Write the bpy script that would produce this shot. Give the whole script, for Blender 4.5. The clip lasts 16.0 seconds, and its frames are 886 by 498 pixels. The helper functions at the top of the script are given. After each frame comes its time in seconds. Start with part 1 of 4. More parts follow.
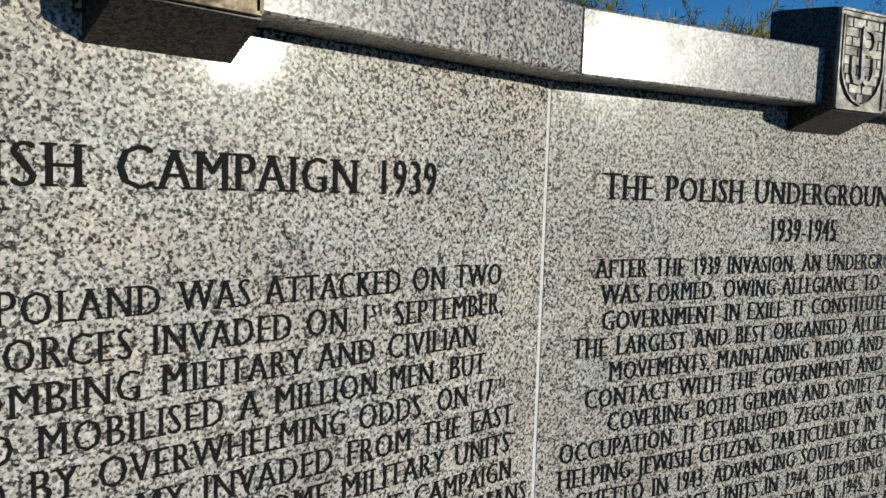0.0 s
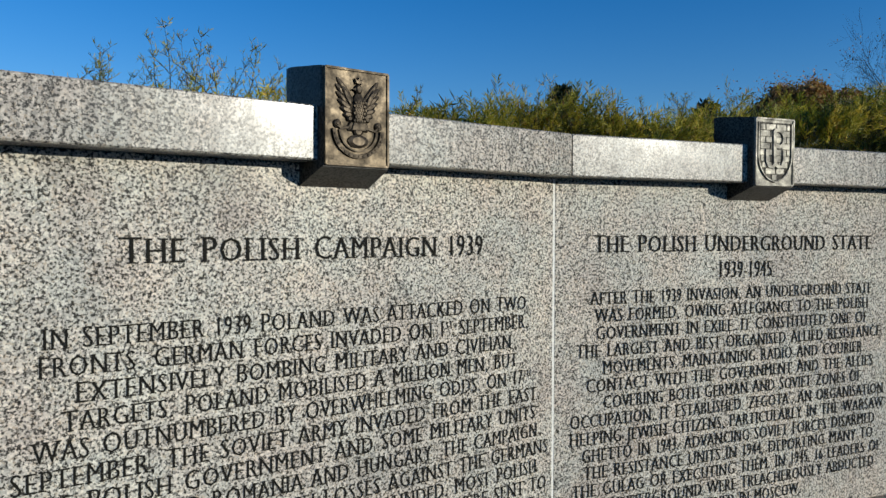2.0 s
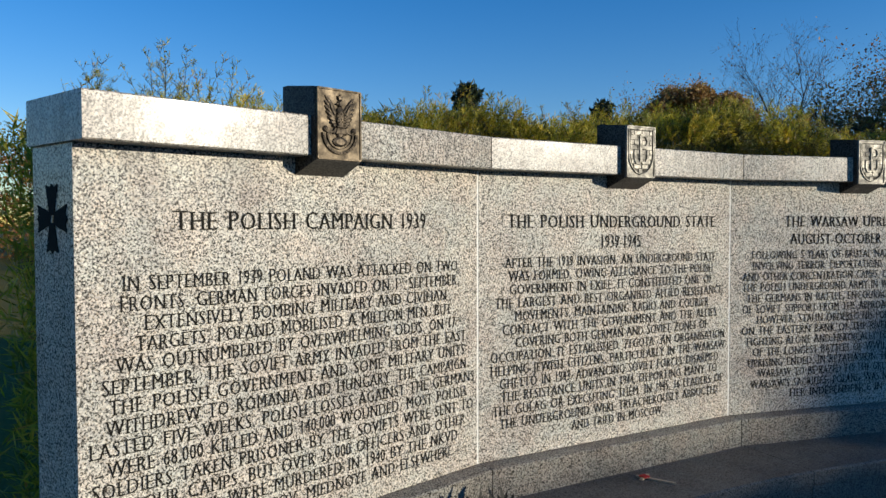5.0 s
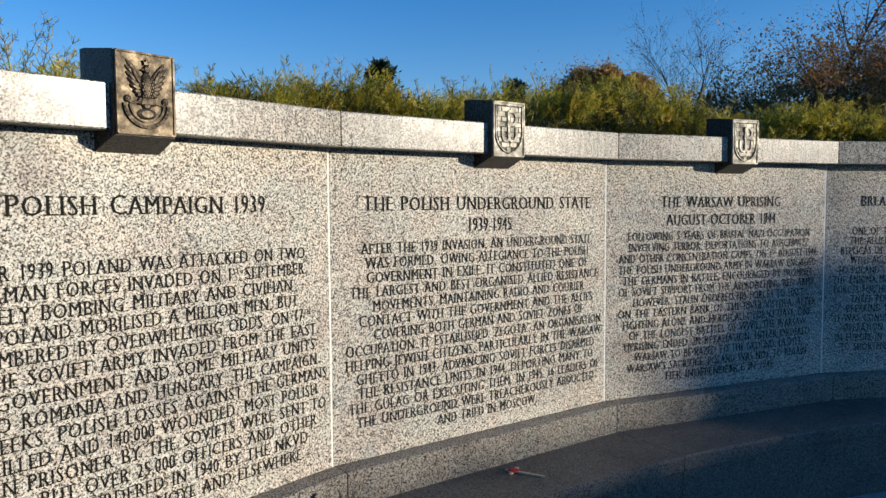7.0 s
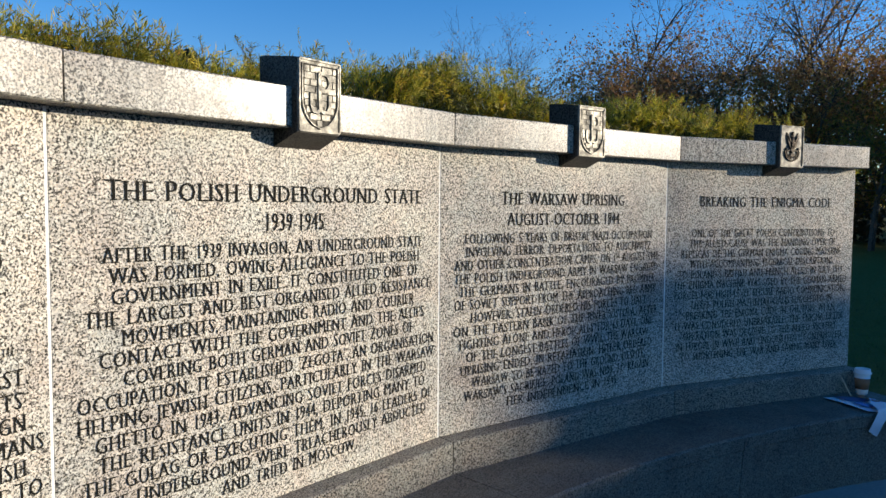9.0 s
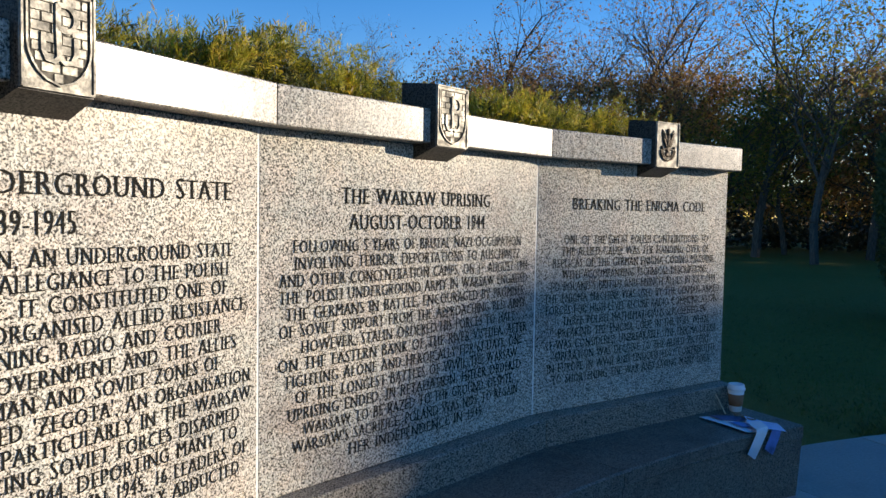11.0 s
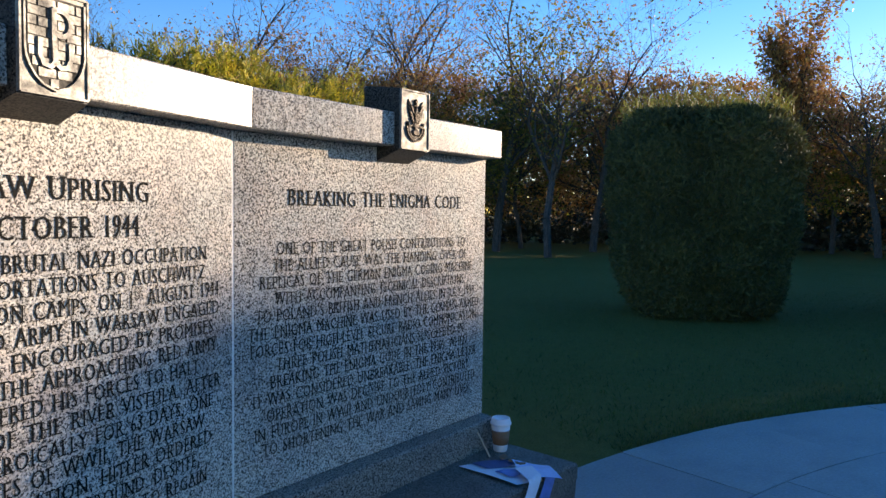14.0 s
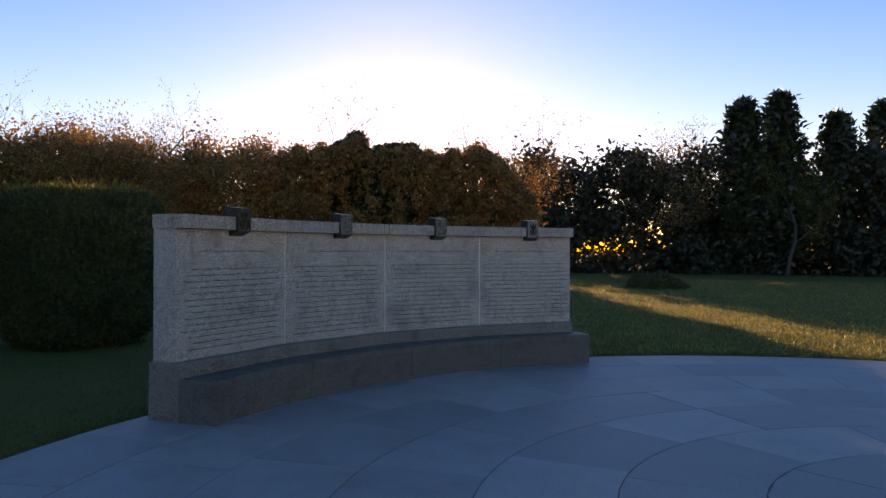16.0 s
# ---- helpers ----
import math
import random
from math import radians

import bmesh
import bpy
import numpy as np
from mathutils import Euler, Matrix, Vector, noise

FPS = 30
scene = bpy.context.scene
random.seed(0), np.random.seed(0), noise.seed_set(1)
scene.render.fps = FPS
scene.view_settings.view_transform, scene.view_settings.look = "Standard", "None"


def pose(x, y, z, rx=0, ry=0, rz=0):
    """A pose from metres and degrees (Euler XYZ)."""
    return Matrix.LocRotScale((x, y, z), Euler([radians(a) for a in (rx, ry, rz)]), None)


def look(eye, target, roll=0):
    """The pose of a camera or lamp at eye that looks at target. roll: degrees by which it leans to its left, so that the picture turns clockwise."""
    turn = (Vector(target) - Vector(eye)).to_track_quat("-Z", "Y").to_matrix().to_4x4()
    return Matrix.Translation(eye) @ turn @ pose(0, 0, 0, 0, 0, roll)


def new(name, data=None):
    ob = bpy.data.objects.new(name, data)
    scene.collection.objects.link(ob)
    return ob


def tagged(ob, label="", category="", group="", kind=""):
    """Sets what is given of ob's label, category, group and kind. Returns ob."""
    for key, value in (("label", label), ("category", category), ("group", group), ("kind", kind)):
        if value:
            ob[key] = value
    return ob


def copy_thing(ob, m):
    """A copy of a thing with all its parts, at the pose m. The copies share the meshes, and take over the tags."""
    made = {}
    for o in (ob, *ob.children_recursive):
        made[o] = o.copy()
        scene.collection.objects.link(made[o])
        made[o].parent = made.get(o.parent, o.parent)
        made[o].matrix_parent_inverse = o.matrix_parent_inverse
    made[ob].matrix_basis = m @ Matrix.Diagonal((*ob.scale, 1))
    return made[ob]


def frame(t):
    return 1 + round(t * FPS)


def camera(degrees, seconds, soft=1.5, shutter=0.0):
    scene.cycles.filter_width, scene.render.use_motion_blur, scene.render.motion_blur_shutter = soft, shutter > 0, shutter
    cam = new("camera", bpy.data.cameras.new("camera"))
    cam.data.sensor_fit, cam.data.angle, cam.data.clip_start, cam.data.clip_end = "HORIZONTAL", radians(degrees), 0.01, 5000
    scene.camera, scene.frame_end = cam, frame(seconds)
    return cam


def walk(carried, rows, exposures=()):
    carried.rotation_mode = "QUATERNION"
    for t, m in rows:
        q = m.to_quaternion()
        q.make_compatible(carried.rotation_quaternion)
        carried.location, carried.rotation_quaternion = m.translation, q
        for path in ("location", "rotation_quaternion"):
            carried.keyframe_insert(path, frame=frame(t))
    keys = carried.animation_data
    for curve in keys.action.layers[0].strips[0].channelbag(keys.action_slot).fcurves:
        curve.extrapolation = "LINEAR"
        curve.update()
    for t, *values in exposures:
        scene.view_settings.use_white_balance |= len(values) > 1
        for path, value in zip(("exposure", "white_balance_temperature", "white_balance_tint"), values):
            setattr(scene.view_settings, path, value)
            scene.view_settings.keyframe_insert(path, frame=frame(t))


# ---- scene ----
cam = camera(62.16, 16.0)
PATH = [
    (0, (-1.046, 5.471, 1.584), (0.066, 7.125, 1.420), 1.77),
    (0.5, (-1.173, 5.217, 1.636), (-0.110, 6.906, 1.518), 1.02),
    (1, (-1.241, 5.021, 1.660), (-0.195, 6.723, 1.550), 0.68),
    (1.5, (-1.333, 4.855, 1.670), (-0.340, 6.589, 1.602), 0.18),
    (2, (-1.505, 4.730, 1.650), (-0.518, 6.469, 1.595), 0.12),
    (2.5, (-1.630, 4.611, 1.656), (-0.637, 6.346, 1.613), 0.28),
    (3, (-1.718, 4.451, 1.630), (-0.697, 6.171, 1.608), 0.19),
    (5.5, (-2.027, 4.217, 1.586), (-0.782, 5.779, 1.493), -0.24),
    (6, (-1.927, 4.226, 1.599), (-0.637, 5.750, 1.477), -0.27),
    (6.5, (-1.782, 4.253, 1.601), (-0.437, 5.729, 1.476), -0.08),
    (7, (-1.650, 4.245, 1.601), (-0.281, 5.697, 1.476), -0.31),
    (7.5, (-1.550, 4.294, 1.583), (-0.118, 5.684, 1.458), -0.31),
    (8, (-1.422, 4.473, 1.569), (0.134, 5.724, 1.444), 0.17),
    (10.5, (-0.564, 4.917, 1.560), (1.236, 5.782, 1.453), 0.74),
    (11, (-0.436, 4.970, 1.545), (1.417, 5.716, 1.445), 0.98),
    (11.5, (-0.209, 4.998, 1.544), (1.654, 5.718, 1.450), 0.67),
    (12, (-0.016, 4.986, 1.546), (1.853, 5.689, 1.449), 0.47),
    (12.5, (0.122, 5.005, 1.527), (2.015, 5.643, 1.425), 0.42),
    (13, (0.303, 5.104, 1.543), (2.252, 5.545, 1.451), 0.64),
    (13.5, (0.456, 5.147, 1.548), (2.439, 5.394, 1.455), 0.74),
    (14, (0.668, 5.074, 1.550), (2.663, 5.171, 1.452), 0.69),
    (14.5, (0.857, 4.927, 1.573), (2.843, 4.708, 1.482), 0.32),
    (14.8, (0.928, 4.857, 1.560), (2.862, 4.355, 1.480), 0.36),
    (15, (1.000, 4.814, 1.559), (2.865, 4.094, 1.484), 0.44),
    (15.2, (1.135, 4.768, 1.608), (2.899, 3.827, 1.531), 1.11),
    (15.5, (1.234, 4.752, 1.588), (2.791, 3.497, 1.565), 0.47),
    (15.8, (1.264, 4.714, 1.634), (2.506, 3.147, 1.621), 0.37),
    (16, (1.333, 4.636, 1.599), (2.307, 2.890, 1.606), 0.09),
]
walk(cam, [(t, look(eye, target, roll)) for t, eye, target, roll in PATH],
     exposures=((0, -0.56, 5850, 5), (3, -0.34, 6000, 5), (5.5, -0.08, 6400, 9), (8, 0.12, 6500, 10), (11, 0.49, 6850, 13), (12.5, 0.58, 7000, 16), (14, 0.92, 7400, 20), (14.5, 1.08, 8300, 26), (15, 1.06, 9600, 33), (15.5, 0.84, 10800, 38), (16, 0.62, 11500, 42)))

# ---- light: a low autumn sun and a clear sky ----
SUN_AZ, SUN_EL = radians(147.5), radians(9.8)
world = bpy.data.worlds.new("sky")
scene.world = world
world.use_nodes = True
wn = world.node_tree.nodes
sky = wn.new("ShaderNodeTexSky")
sky.sky_type = "NISHITA"
sky.sun_disc = False
sky.sun_elevation, sky.sun_rotation = SUN_EL, SUN_AZ
sky.air_density, sky.dust_density, sky.ozone_density = 1.0, 0.08, 2.2
clear = wn.new("ShaderNodeHueSaturation")
clear.inputs["Saturation"].default_value = 1.43
blue = wn.new("ShaderNodeMix")
blue.data_type, blue.blend_type = "RGBA", "MULTIPLY"
blue.inputs[0].default_value, blue.inputs[7].default_value = 1.0, (0.95, 0.985, 1.33, 1.0)
world.node_tree.links.new(sky.outputs[0], clear.inputs["Color"])
world.node_tree.links.new(clear.outputs[0], blue.inputs[6])
world.node_tree.links.new(blue.outputs[2], wn["Background"].inputs[0])
wn["Background"].inputs[1].default_value = 0.15
sun = new("sun", bpy.data.lights.new("sun", "SUN"))
sun.data.energy, sun.data.angle, sun.data.color = 5.0, radians(0.5), (1.0, 0.89, 0.72)
sun_vec = Vector((math.sin(SUN_AZ) * math.cos(SUN_EL), math.cos(SUN_AZ) * math.cos(SUN_EL), math.sin(SUN_EL)))
sun.matrix_world = look(sun_vec * 50, (0, 0, 0))


# ---- materials ----
class Nodes:
    """A small builder for node materials."""

    def __init__(self, name):
        self.mat = bpy.data.materials.new(name)
        self.mat.use_nodes = True
        self.tree = self.mat.node_tree
        self.bsdf = self.tree.nodes["Principled BSDF"]
        self.out = self.tree.nodes["Material Output"]

    def add(self, kind, **values):
        node = self.tree.nodes.new(kind)
        for key, value in values.items():
            node.inputs[key.replace("_", " ")].default_value = value
        return node

    def link(self, a, b):
        self.tree.links.new(a, b)

    def coords(self):
        return self.tree.nodes.new("ShaderNodeTexCoord").outputs["Object"]

    def noise(self, where, scale, detail=3.0, rough=0.55):
        n = self.add("ShaderNodeTexNoise", Scale=scale, Detail=detail, Roughness=rough)
        self.link(where, n.inputs["Vector"])
        return n.outputs["Fac"]

    def ramp(self, fac, *stops, constant=False):
        n = self.tree.nodes.new("ShaderNodeValToRGB")
        n.color_ramp.interpolation = "CONSTANT" if constant else "LINEAR"
        while len(n.color_ramp.elements) < len(stops):
            n.color_ramp.elements.new(0.5)
        for e, (pos, col) in zip(n.color_ramp.elements, stops):
            e.position = pos
            e.color = (*col, 1.0) if not isinstance(col, float) else (col, col, col, 1.0)
        self.link(fac, n.inputs[0])
        return n.outputs["Color"]

    def mix(self, fac, a, b, blend="MIX"):
        n = self.tree.nodes.new("ShaderNodeMix")
        n.data_type, n.blend_type = "RGBA", blend
        for value, slot in ((fac, 0), (a, 6), (b, 7)):
            if isinstance(value, (int, float)):
                n.inputs[slot].default_value = value
            elif isinstance(value, tuple):
                n.inputs[slot].default_value = (*value, 1.0)
            else:
                self.link(value, n.inputs[slot])
        return n.outputs[2]

    def bump(self, height, strength, distance):
        n = self.add("ShaderNodeBump", Strength=strength, Distance=distance)
        self.link(height, n.inputs["Height"])
        self.link(n.outputs[0], self.bsdf.inputs["Normal"])

    def set(self, **values):
        for key, value in values.items():
            self.bsdf.inputs[key.replace("_", " ")].default_value = value
        return self


def granite(name, light=1.0, rough=0.3, grain=1.0, relief=0.0004, streaks=0.0, coat=0.055, gloss=0.08, sheen=0.085, speckle=1.0):
    """Speckled grey granite: pale feldspar, sharp black mica, warm grains, faint water marks, and blotches for stains
    and soft branch shade.
    """
    n = Nodes(name)
    w = n.coords()
    vor = n.add("ShaderNodeTexVoronoi", Scale=215.0 * grain)
    n.link(w, vor.inputs["Vector"])
    sep = n.tree.nodes.new("ShaderNodeSeparateColor")
    n.link(vor.outputs["Color"], sep.inputs[0])
    tones = ((0.0, 0.20, 0.0), (0.13, 0.46, 0.005), (0.34, 0.60, 0.015), (0.62, 0.74, 0.02), (0.82, 0.62, 0.045), (0.93, 0.50, 0.08))
    cells = n.ramp(sep.outputs[0], *[(p, (t * light, t * light * (0.965 - w2), t * light * (0.865 - 2 * w2))) for p, t, w2 in tones], constant=True)
    mica = n.noise(w, 150.0 * grain, 3.0, 0.62)
    flecks = n.ramp(mica, *[(at, 0.9 + (v - 0.9) * speckle) for at, v in ((0.0, 0.06), (0.425, 0.11), (0.445, 0.50), (0.468, 0.92), (0.58, 1.14))])
    col = n.mix(1.0, cells, flecks, "MULTIPLY")
    # broad blotches: stains, and soft branch shadow painted into the tone
    big = n.noise(w, 2.6, 6.0, 0.62)
    col = n.mix(1.0, col, n.ramp(big, (0.32, (0.70, 0.69, 0.70)), (0.46, (0.94, 0.93, 0.92)), (0.56, (1.0, 0.99, 0.97)), (0.70, (1.06, 1.04, 1.0))), "MULTIPLY")
    warm = n.noise(w, 7.0, 4.0, 0.6)
    col = n.mix(1.0, col, n.ramp(warm, (0.36, (0.97, 1.0, 0.99)), (0.64, (1.04, 0.98, 0.94))), "MULTIPLY")
    mp = n.tree.nodes.new("ShaderNodeMapping")
    mp.inputs["Scale"].default_value = (1.0, 1.0, 0.12)
    n.link(w, mp.inputs["Vector"])
    runs = n.noise(mp.outputs[0], 60.0, 4.0, 0.65)
    col = n.mix(streaks, col, n.mix(1.0, col, n.ramp(runs, (0.40, 0.62), (0.55, 1.0)), "MULTIPLY"))
    n.link(col, n.bsdf.inputs["Base Color"])
    rr = n.ramp(n.noise(w, 14.0, 5.0, 0.7), (0.3, rough * 0.8), (0.7, rough * 1.25))
    n.link(rr, n.bsdf.inputs["Roughness"])
    n.set(Coat_Weight=coat if rough < 0.37 else 0.0, Coat_Roughness=sheen, Specular_IOR_Level=gloss)
    n.bump(mica, 0.35, relief)
    return n.mat


def plain(name, colour, rough=0.6, metal=0.0, vary=0.15, scale=30.0, relief=0.0005):
    """A surface of one colour with uneven tone, gloss and a fine relief."""
    n = Nodes(name)
    w = n.coords()
    f = n.noise(w, scale, 5.0, 0.6)
    dark = tuple(c * (1 - vary) for c in colour)
    pale = tuple(min(1.0, c * (1 + vary)) for c in colour)
    fine = n.noise(w, scale * 7, 2.0, 0.5)
    col = n.mix(0.35, n.ramp(f, (0.3, dark), (0.7, pale)), n.ramp(fine, (0.3, dark), (0.7, pale)))
    n.link(col, n.bsdf.inputs["Base Color"])
    n.set(Roughness=rough, Metallic=metal)
    n.bump(f, 0.4, relief)
    return n.mat


def metal_plaque(name, low, high, rough):
    """Cast metal with dirt in the hollows and worn, rubbed patches."""
    n = Nodes(name)
    w = n.coords()
    f = n.noise(w, 26.0, 6.0, 0.65)
    fine = n.noise(w, 160.0, 3.0, 0.6)
    col = n.mix(0.4, n.ramp(f, (0.34, low), (0.62, high)), n.ramp(fine, (0.35, low), (0.6, high)))
    n.link(col, n.bsdf.inputs["Base Color"])
    n.link(n.ramp(f, (0.3, rough * 1.3), (0.7, rough * 0.8)), n.bsdf.inputs["Roughness"])
    n.set(Metallic=0.75)
    n.bump(fine, 0.5, 0.0012)
    return n.mat


def leafy(name, stops, rough=0.55, see_through=0.35, by_object=0.0, tufts=0.0):
    """Leaves whose colour differs from leaf to leaf, with light coming through them."""
    n = Nodes(name)
    geo = n.tree.nodes.new("ShaderNodeNewGeometry")
    col = n.ramp(geo.outputs["Random Per Island"], *stops)
    patch = n.noise(n.coords(), 1.3, 3.0, 0.6)
    col = n.mix(1.0, col, n.ramp(patch, (0.3, 0.62), (0.7, 1.2)), "MULTIPLY")
    if tufts:
        col = n.mix(tufts, col, n.mix(1.0, col, n.ramp(n.noise(n.coords(), 7.5, 3.0, 0.6), (0.34, (0.42, 0.55, 0.60)), (0.52, (0.95, 0.98, 0.95)), (0.68, (1.25, 1.10, 0.90))), "MULTIPLY"))
    if by_object:
        info = n.tree.nodes.new("ShaderNodeObjectInfo")
        tint = n.ramp(info.outputs["Random"], (0.0, (1.2, 0.80, 0.58)), (0.35, (1.1, 0.95, 0.75)), (0.7, (0.88, 1.08, 0.80)), (1.0, (1.15, 1.12, 0.65)))
        col = n.mix(by_object, col, n.mix(1.0, col, tint, "MULTIPLY"))
    n.link(col, n.bsdf.inputs["Base Color"])
    n.set(Roughness=rough)
    tr = n.tree.nodes.new("ShaderNodeBsdfTranslucent")
    n.link(col, tr.inputs["Color"])
    ms = n.add("ShaderNodeMixShader", Fac=see_through)
    n.link(n.bsdf.outputs[0], ms.inputs[1])
    n.link(tr.outputs[0], ms.inputs[2])
    n.link(ms.outputs[0], n.out.inputs["Surface"])
    return n.mat


def bark(name, dark, pale):
    n = Nodes(name)
    w = n.coords()
    mp = n.tree.nodes.new("ShaderNodeMapping")
    mp.inputs["Scale"].default_value = (6.0, 6.0, 1.2)
    n.link(w, mp.inputs["Vector"])
    f = n.noise(mp.outputs[0], 4.0, 6.0, 0.65)
    n.link(n.ramp(f, (0.35, dark), (0.65, pale)), n.bsdf.inputs["Base Color"])
    n.set(Roughness=0.9)
    n.bump(f, 0.8, 0.02)
    return n.mat


def lawn(name):
    n = Nodes(name)
    w = n.coords()
    a, b, c = n.noise(w, 0.35, 5.0, 0.6), n.noise(w, 9.0, 5.0, 0.7), n.noise(w, 70.0, 3.0, 0.6)
    col = n.ramp(a, (0.3, (0.16, 0.14, 0.020)), (0.5, (0.21, 0.175, 0.028)), (0.7, (0.26, 0.195, 0.042)))
    col = n.mix(0.5, col, n.ramp(b, (0.3, (0.06, 0.058, 0.013)), (0.7, (0.21, 0.15, 0.04))))
    col = n.mix(0.35, col, n.ramp(c, (0.35, (0.03, 0.035, 0.01)), (0.65, (0.20, 0.17, 0.06))))
    n.link(col, n.bsdf.inputs["Base Color"])
    n.set(Roughness=0.9, Specular_IOR_Level=0.12)
    n.bump(c, 0.9, 0.03)
    return n.mat


def paving_stone(name):
    """Sawn sandstone slabs, each of its own tone, with dust and damp patches."""
    n = Nodes(name)
    w = n.coords()
    info = n.tree.nodes.new("ShaderNodeObjectInfo")
    col = n.ramp(info.outputs["Random"], (0.0, (0.275, 0.245, 0.225)), (0.5, (0.335, 0.30, 0.275)), (1.0, (0.39, 0.35, 0.315)))
    a, b = n.noise(w, 1.7, 6.0, 0.65), n.noise(w, 55.0, 4.0, 0.6)
    col = n.mix(1.0, col, n.ramp(a, (0.32, 0.70), (0.5, 0.95), (0.7, 1.12)), "MULTIPLY")
    col = n.mix(1.0, col, n.ramp(b, (0.3, 0.82), (0.7, 1.12)), "MULTIPLY")
    n.link(col, n.bsdf.inputs["Base Color"])
    n.link(n.ramp(a, (0.3, 0.42), (0.7, 0.7)), n.bsdf.inputs["Roughness"])
    n.bump(b, 0.4, 0.0015)
    return n.mat


GRANITE = granite("polished_granite", light=0.95, rough=0.34, coat=0.28, sheen=0.10)
COPING = granite("coping_granite", light=0.82, rough=0.30, streaks=0.8, coat=0.12, gloss=0.22, sheen=0.13)
BENCH_STONE = granite("bench_granite", light=0.30, rough=0.42, relief=0.0006, speckle=0.5)
PLINTH_STONE = granite("plinth_granite", light=0.47, rough=0.38, relief=0.0006)
DARK_STONE = granite("dark_block_granite", light=0.10, rough=0.34)
LETTER = plain("letter_paint", (0.016, 0.015, 0.012), 0.9, vary=0.3, scale=90.0)
LETTER.node_tree.nodes["Principled BSDF"].inputs["Specular IOR Level"].default_value = 0.15
SEALANT = plain("joint_sealant", (0.80, 0.78, 0.70), 0.7, vary=0.2, scale=40.0)
BRONZE = metal_plaque("aged_bronze", (0.022, 0.0175, 0.012), (0.125, 0.098, 0.064), 0.5)
BRONZE_DARK = metal_plaque("blackened_bronze", (0.014, 0.011, 0.008), (0.082, 0.064, 0.043), 0.5)
DIRT_METAL = metal_plaque("grimy_cast_ground", (0.022, 0.020, 0.017), (0.085, 0.079, 0.066), 0.7)
PALE_METAL = metal_plaque("pale_cast_metal", (0.08, 0.076, 0.066), (0.28, 0.268, 0.232), 0.55)
PAVING = paving_stone("paving_sandstone")
MORTAR = plain("paving_bed", (0.10, 0.095, 0.085), 0.9, vary=0.3, scale=20.0)
LAWN = lawn("mown_grass")
BLADES = leafy("grass_blades", ((0.0, (0.045, 0.06, 0.01)), (0.5, (0.10, 0.13, 0.02)), (0.9, (0.16, 0.16, 0.038)), (1.0, (0.17, 0.13, 0.06))))
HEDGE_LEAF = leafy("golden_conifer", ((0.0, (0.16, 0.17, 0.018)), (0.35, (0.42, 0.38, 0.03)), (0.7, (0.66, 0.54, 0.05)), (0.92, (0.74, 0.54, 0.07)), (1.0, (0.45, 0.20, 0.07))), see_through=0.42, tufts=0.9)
# darker leaves for the hedge's front face and inner fill
HEDGE_FACE = leafy("dark_conifer_foliage", ((0.0, (0.035, 0.042, 0.010)), (0.5, (0.085, 0.095, 0.018)), (0.85, (0.15, 0.14, 0.03)), (1.0, (0.14, 0.085, 0.035))), see_through=0.2, tufts=0.7)
YEW_LEAF = leafy("yew_needles", ((0.0, (0.05, 0.055, 0.018)), (0.6, (0.105, 0.108, 0.028)), (0.92, (0.155, 0.145, 0.036)), (1.0, (0.12, 0.075, 0.03))), rough=0.8, see_through=0.15)
YEW_TIP = leafy("fresh_yew_shoots", ((0.0, (0.10, 0.12, 0.02)), (0.5, (0.22, 0.22, 0.035)), (1.0, (0.34, 0.27, 0.06))), see_through=0.4)
BROWN_LEAF = leafy("autumn_leaves", ((0.0, (0.20, 0.09, 0.036)), (0.4, (0.42, 0.20, 0.07)), (0.75, (0.54, 0.31, 0.10)), (1.0, (0.34, 0.27, 0.08))), see_through=0.40, by_object=0.45)
GREEN_LEAF = leafy("late_green_leaves", ((0.0, (0.07, 0.095, 0.018)), (0.5, (0.20, 0.20, 0.03)), (0.85, (0.38, 0.31, 0.04)), (1.0, (0.33, 0.16, 0.05))), see_through=0.6, by_object=0.4)
# dark leaf for undergrowth, with the shade inside the wood put into its colour
SHADE_LEAF = leafy("shaded_leaves", ((0.0, (0.02, 0.028, 0.014)), (0.6, (0.045, 0.05, 0.024)), (1.0, (0.10, 0.075, 0.035))), see_through=0.12)
# brighter, yellower blades: low sunlight on the lawn painted into the colour
SUNLIT_BLADES = leafy("sunlit_grass_blades", ((0.0, (0.11, 0.13, 0.03)), (0.5, (0.27, 0.25, 0.055)), (1.0, (0.42, 0.34, 0.10))), see_through=0.45)
FIR_LEAF = leafy("fir_needles", ((0.0, (0.012, 0.025, 0.01)), (0.7, (0.03, 0.05, 0.018)), (1.0, (0.07, 0.08, 0.03))), see_through=0.1)
TWIG = bark("twig_bark", (0.028, 0.024, 0.02), (0.105, 0.086, 0.066))
TRUNK = bark("trunk_bark", (0.03, 0.026, 0.02), (0.11, 0.095, 0.075))
CUP_WHITE = plain("white_card", (0.80, 0.80, 0.78), 0.45, vary=0.05)
LID_WHITE = plain("white_plastic", (0.82, 0.82, 0.82), 0.3, vary=0.04)
SLEEVE = plain("brown_card", (0.25, 0.13, 0.07), 0.8, vary=0.2)
PAPER = plain("white_paper", (0.74, 0.78, 0.84), 0.6, vary=0.06)
PAPER_PALE = plain("pale_blue_print", (0.42, 0.58, 0.86), 0.5, vary=0.2, scale=22.0)
PAPER_NAVY = plain("navy_print", (0.05, 0.08, 0.20), 0.45, vary=0.3, scale=20.0)
PAPER_BLUE = plain("blue_print", (0.10, 0.20, 0.50), 0.5, vary=0.3, scale=18.0)
WOOD = plain("pale_wood", (0.52, 0.38, 0.24), 0.6, vary=0.2, scale=60.0)
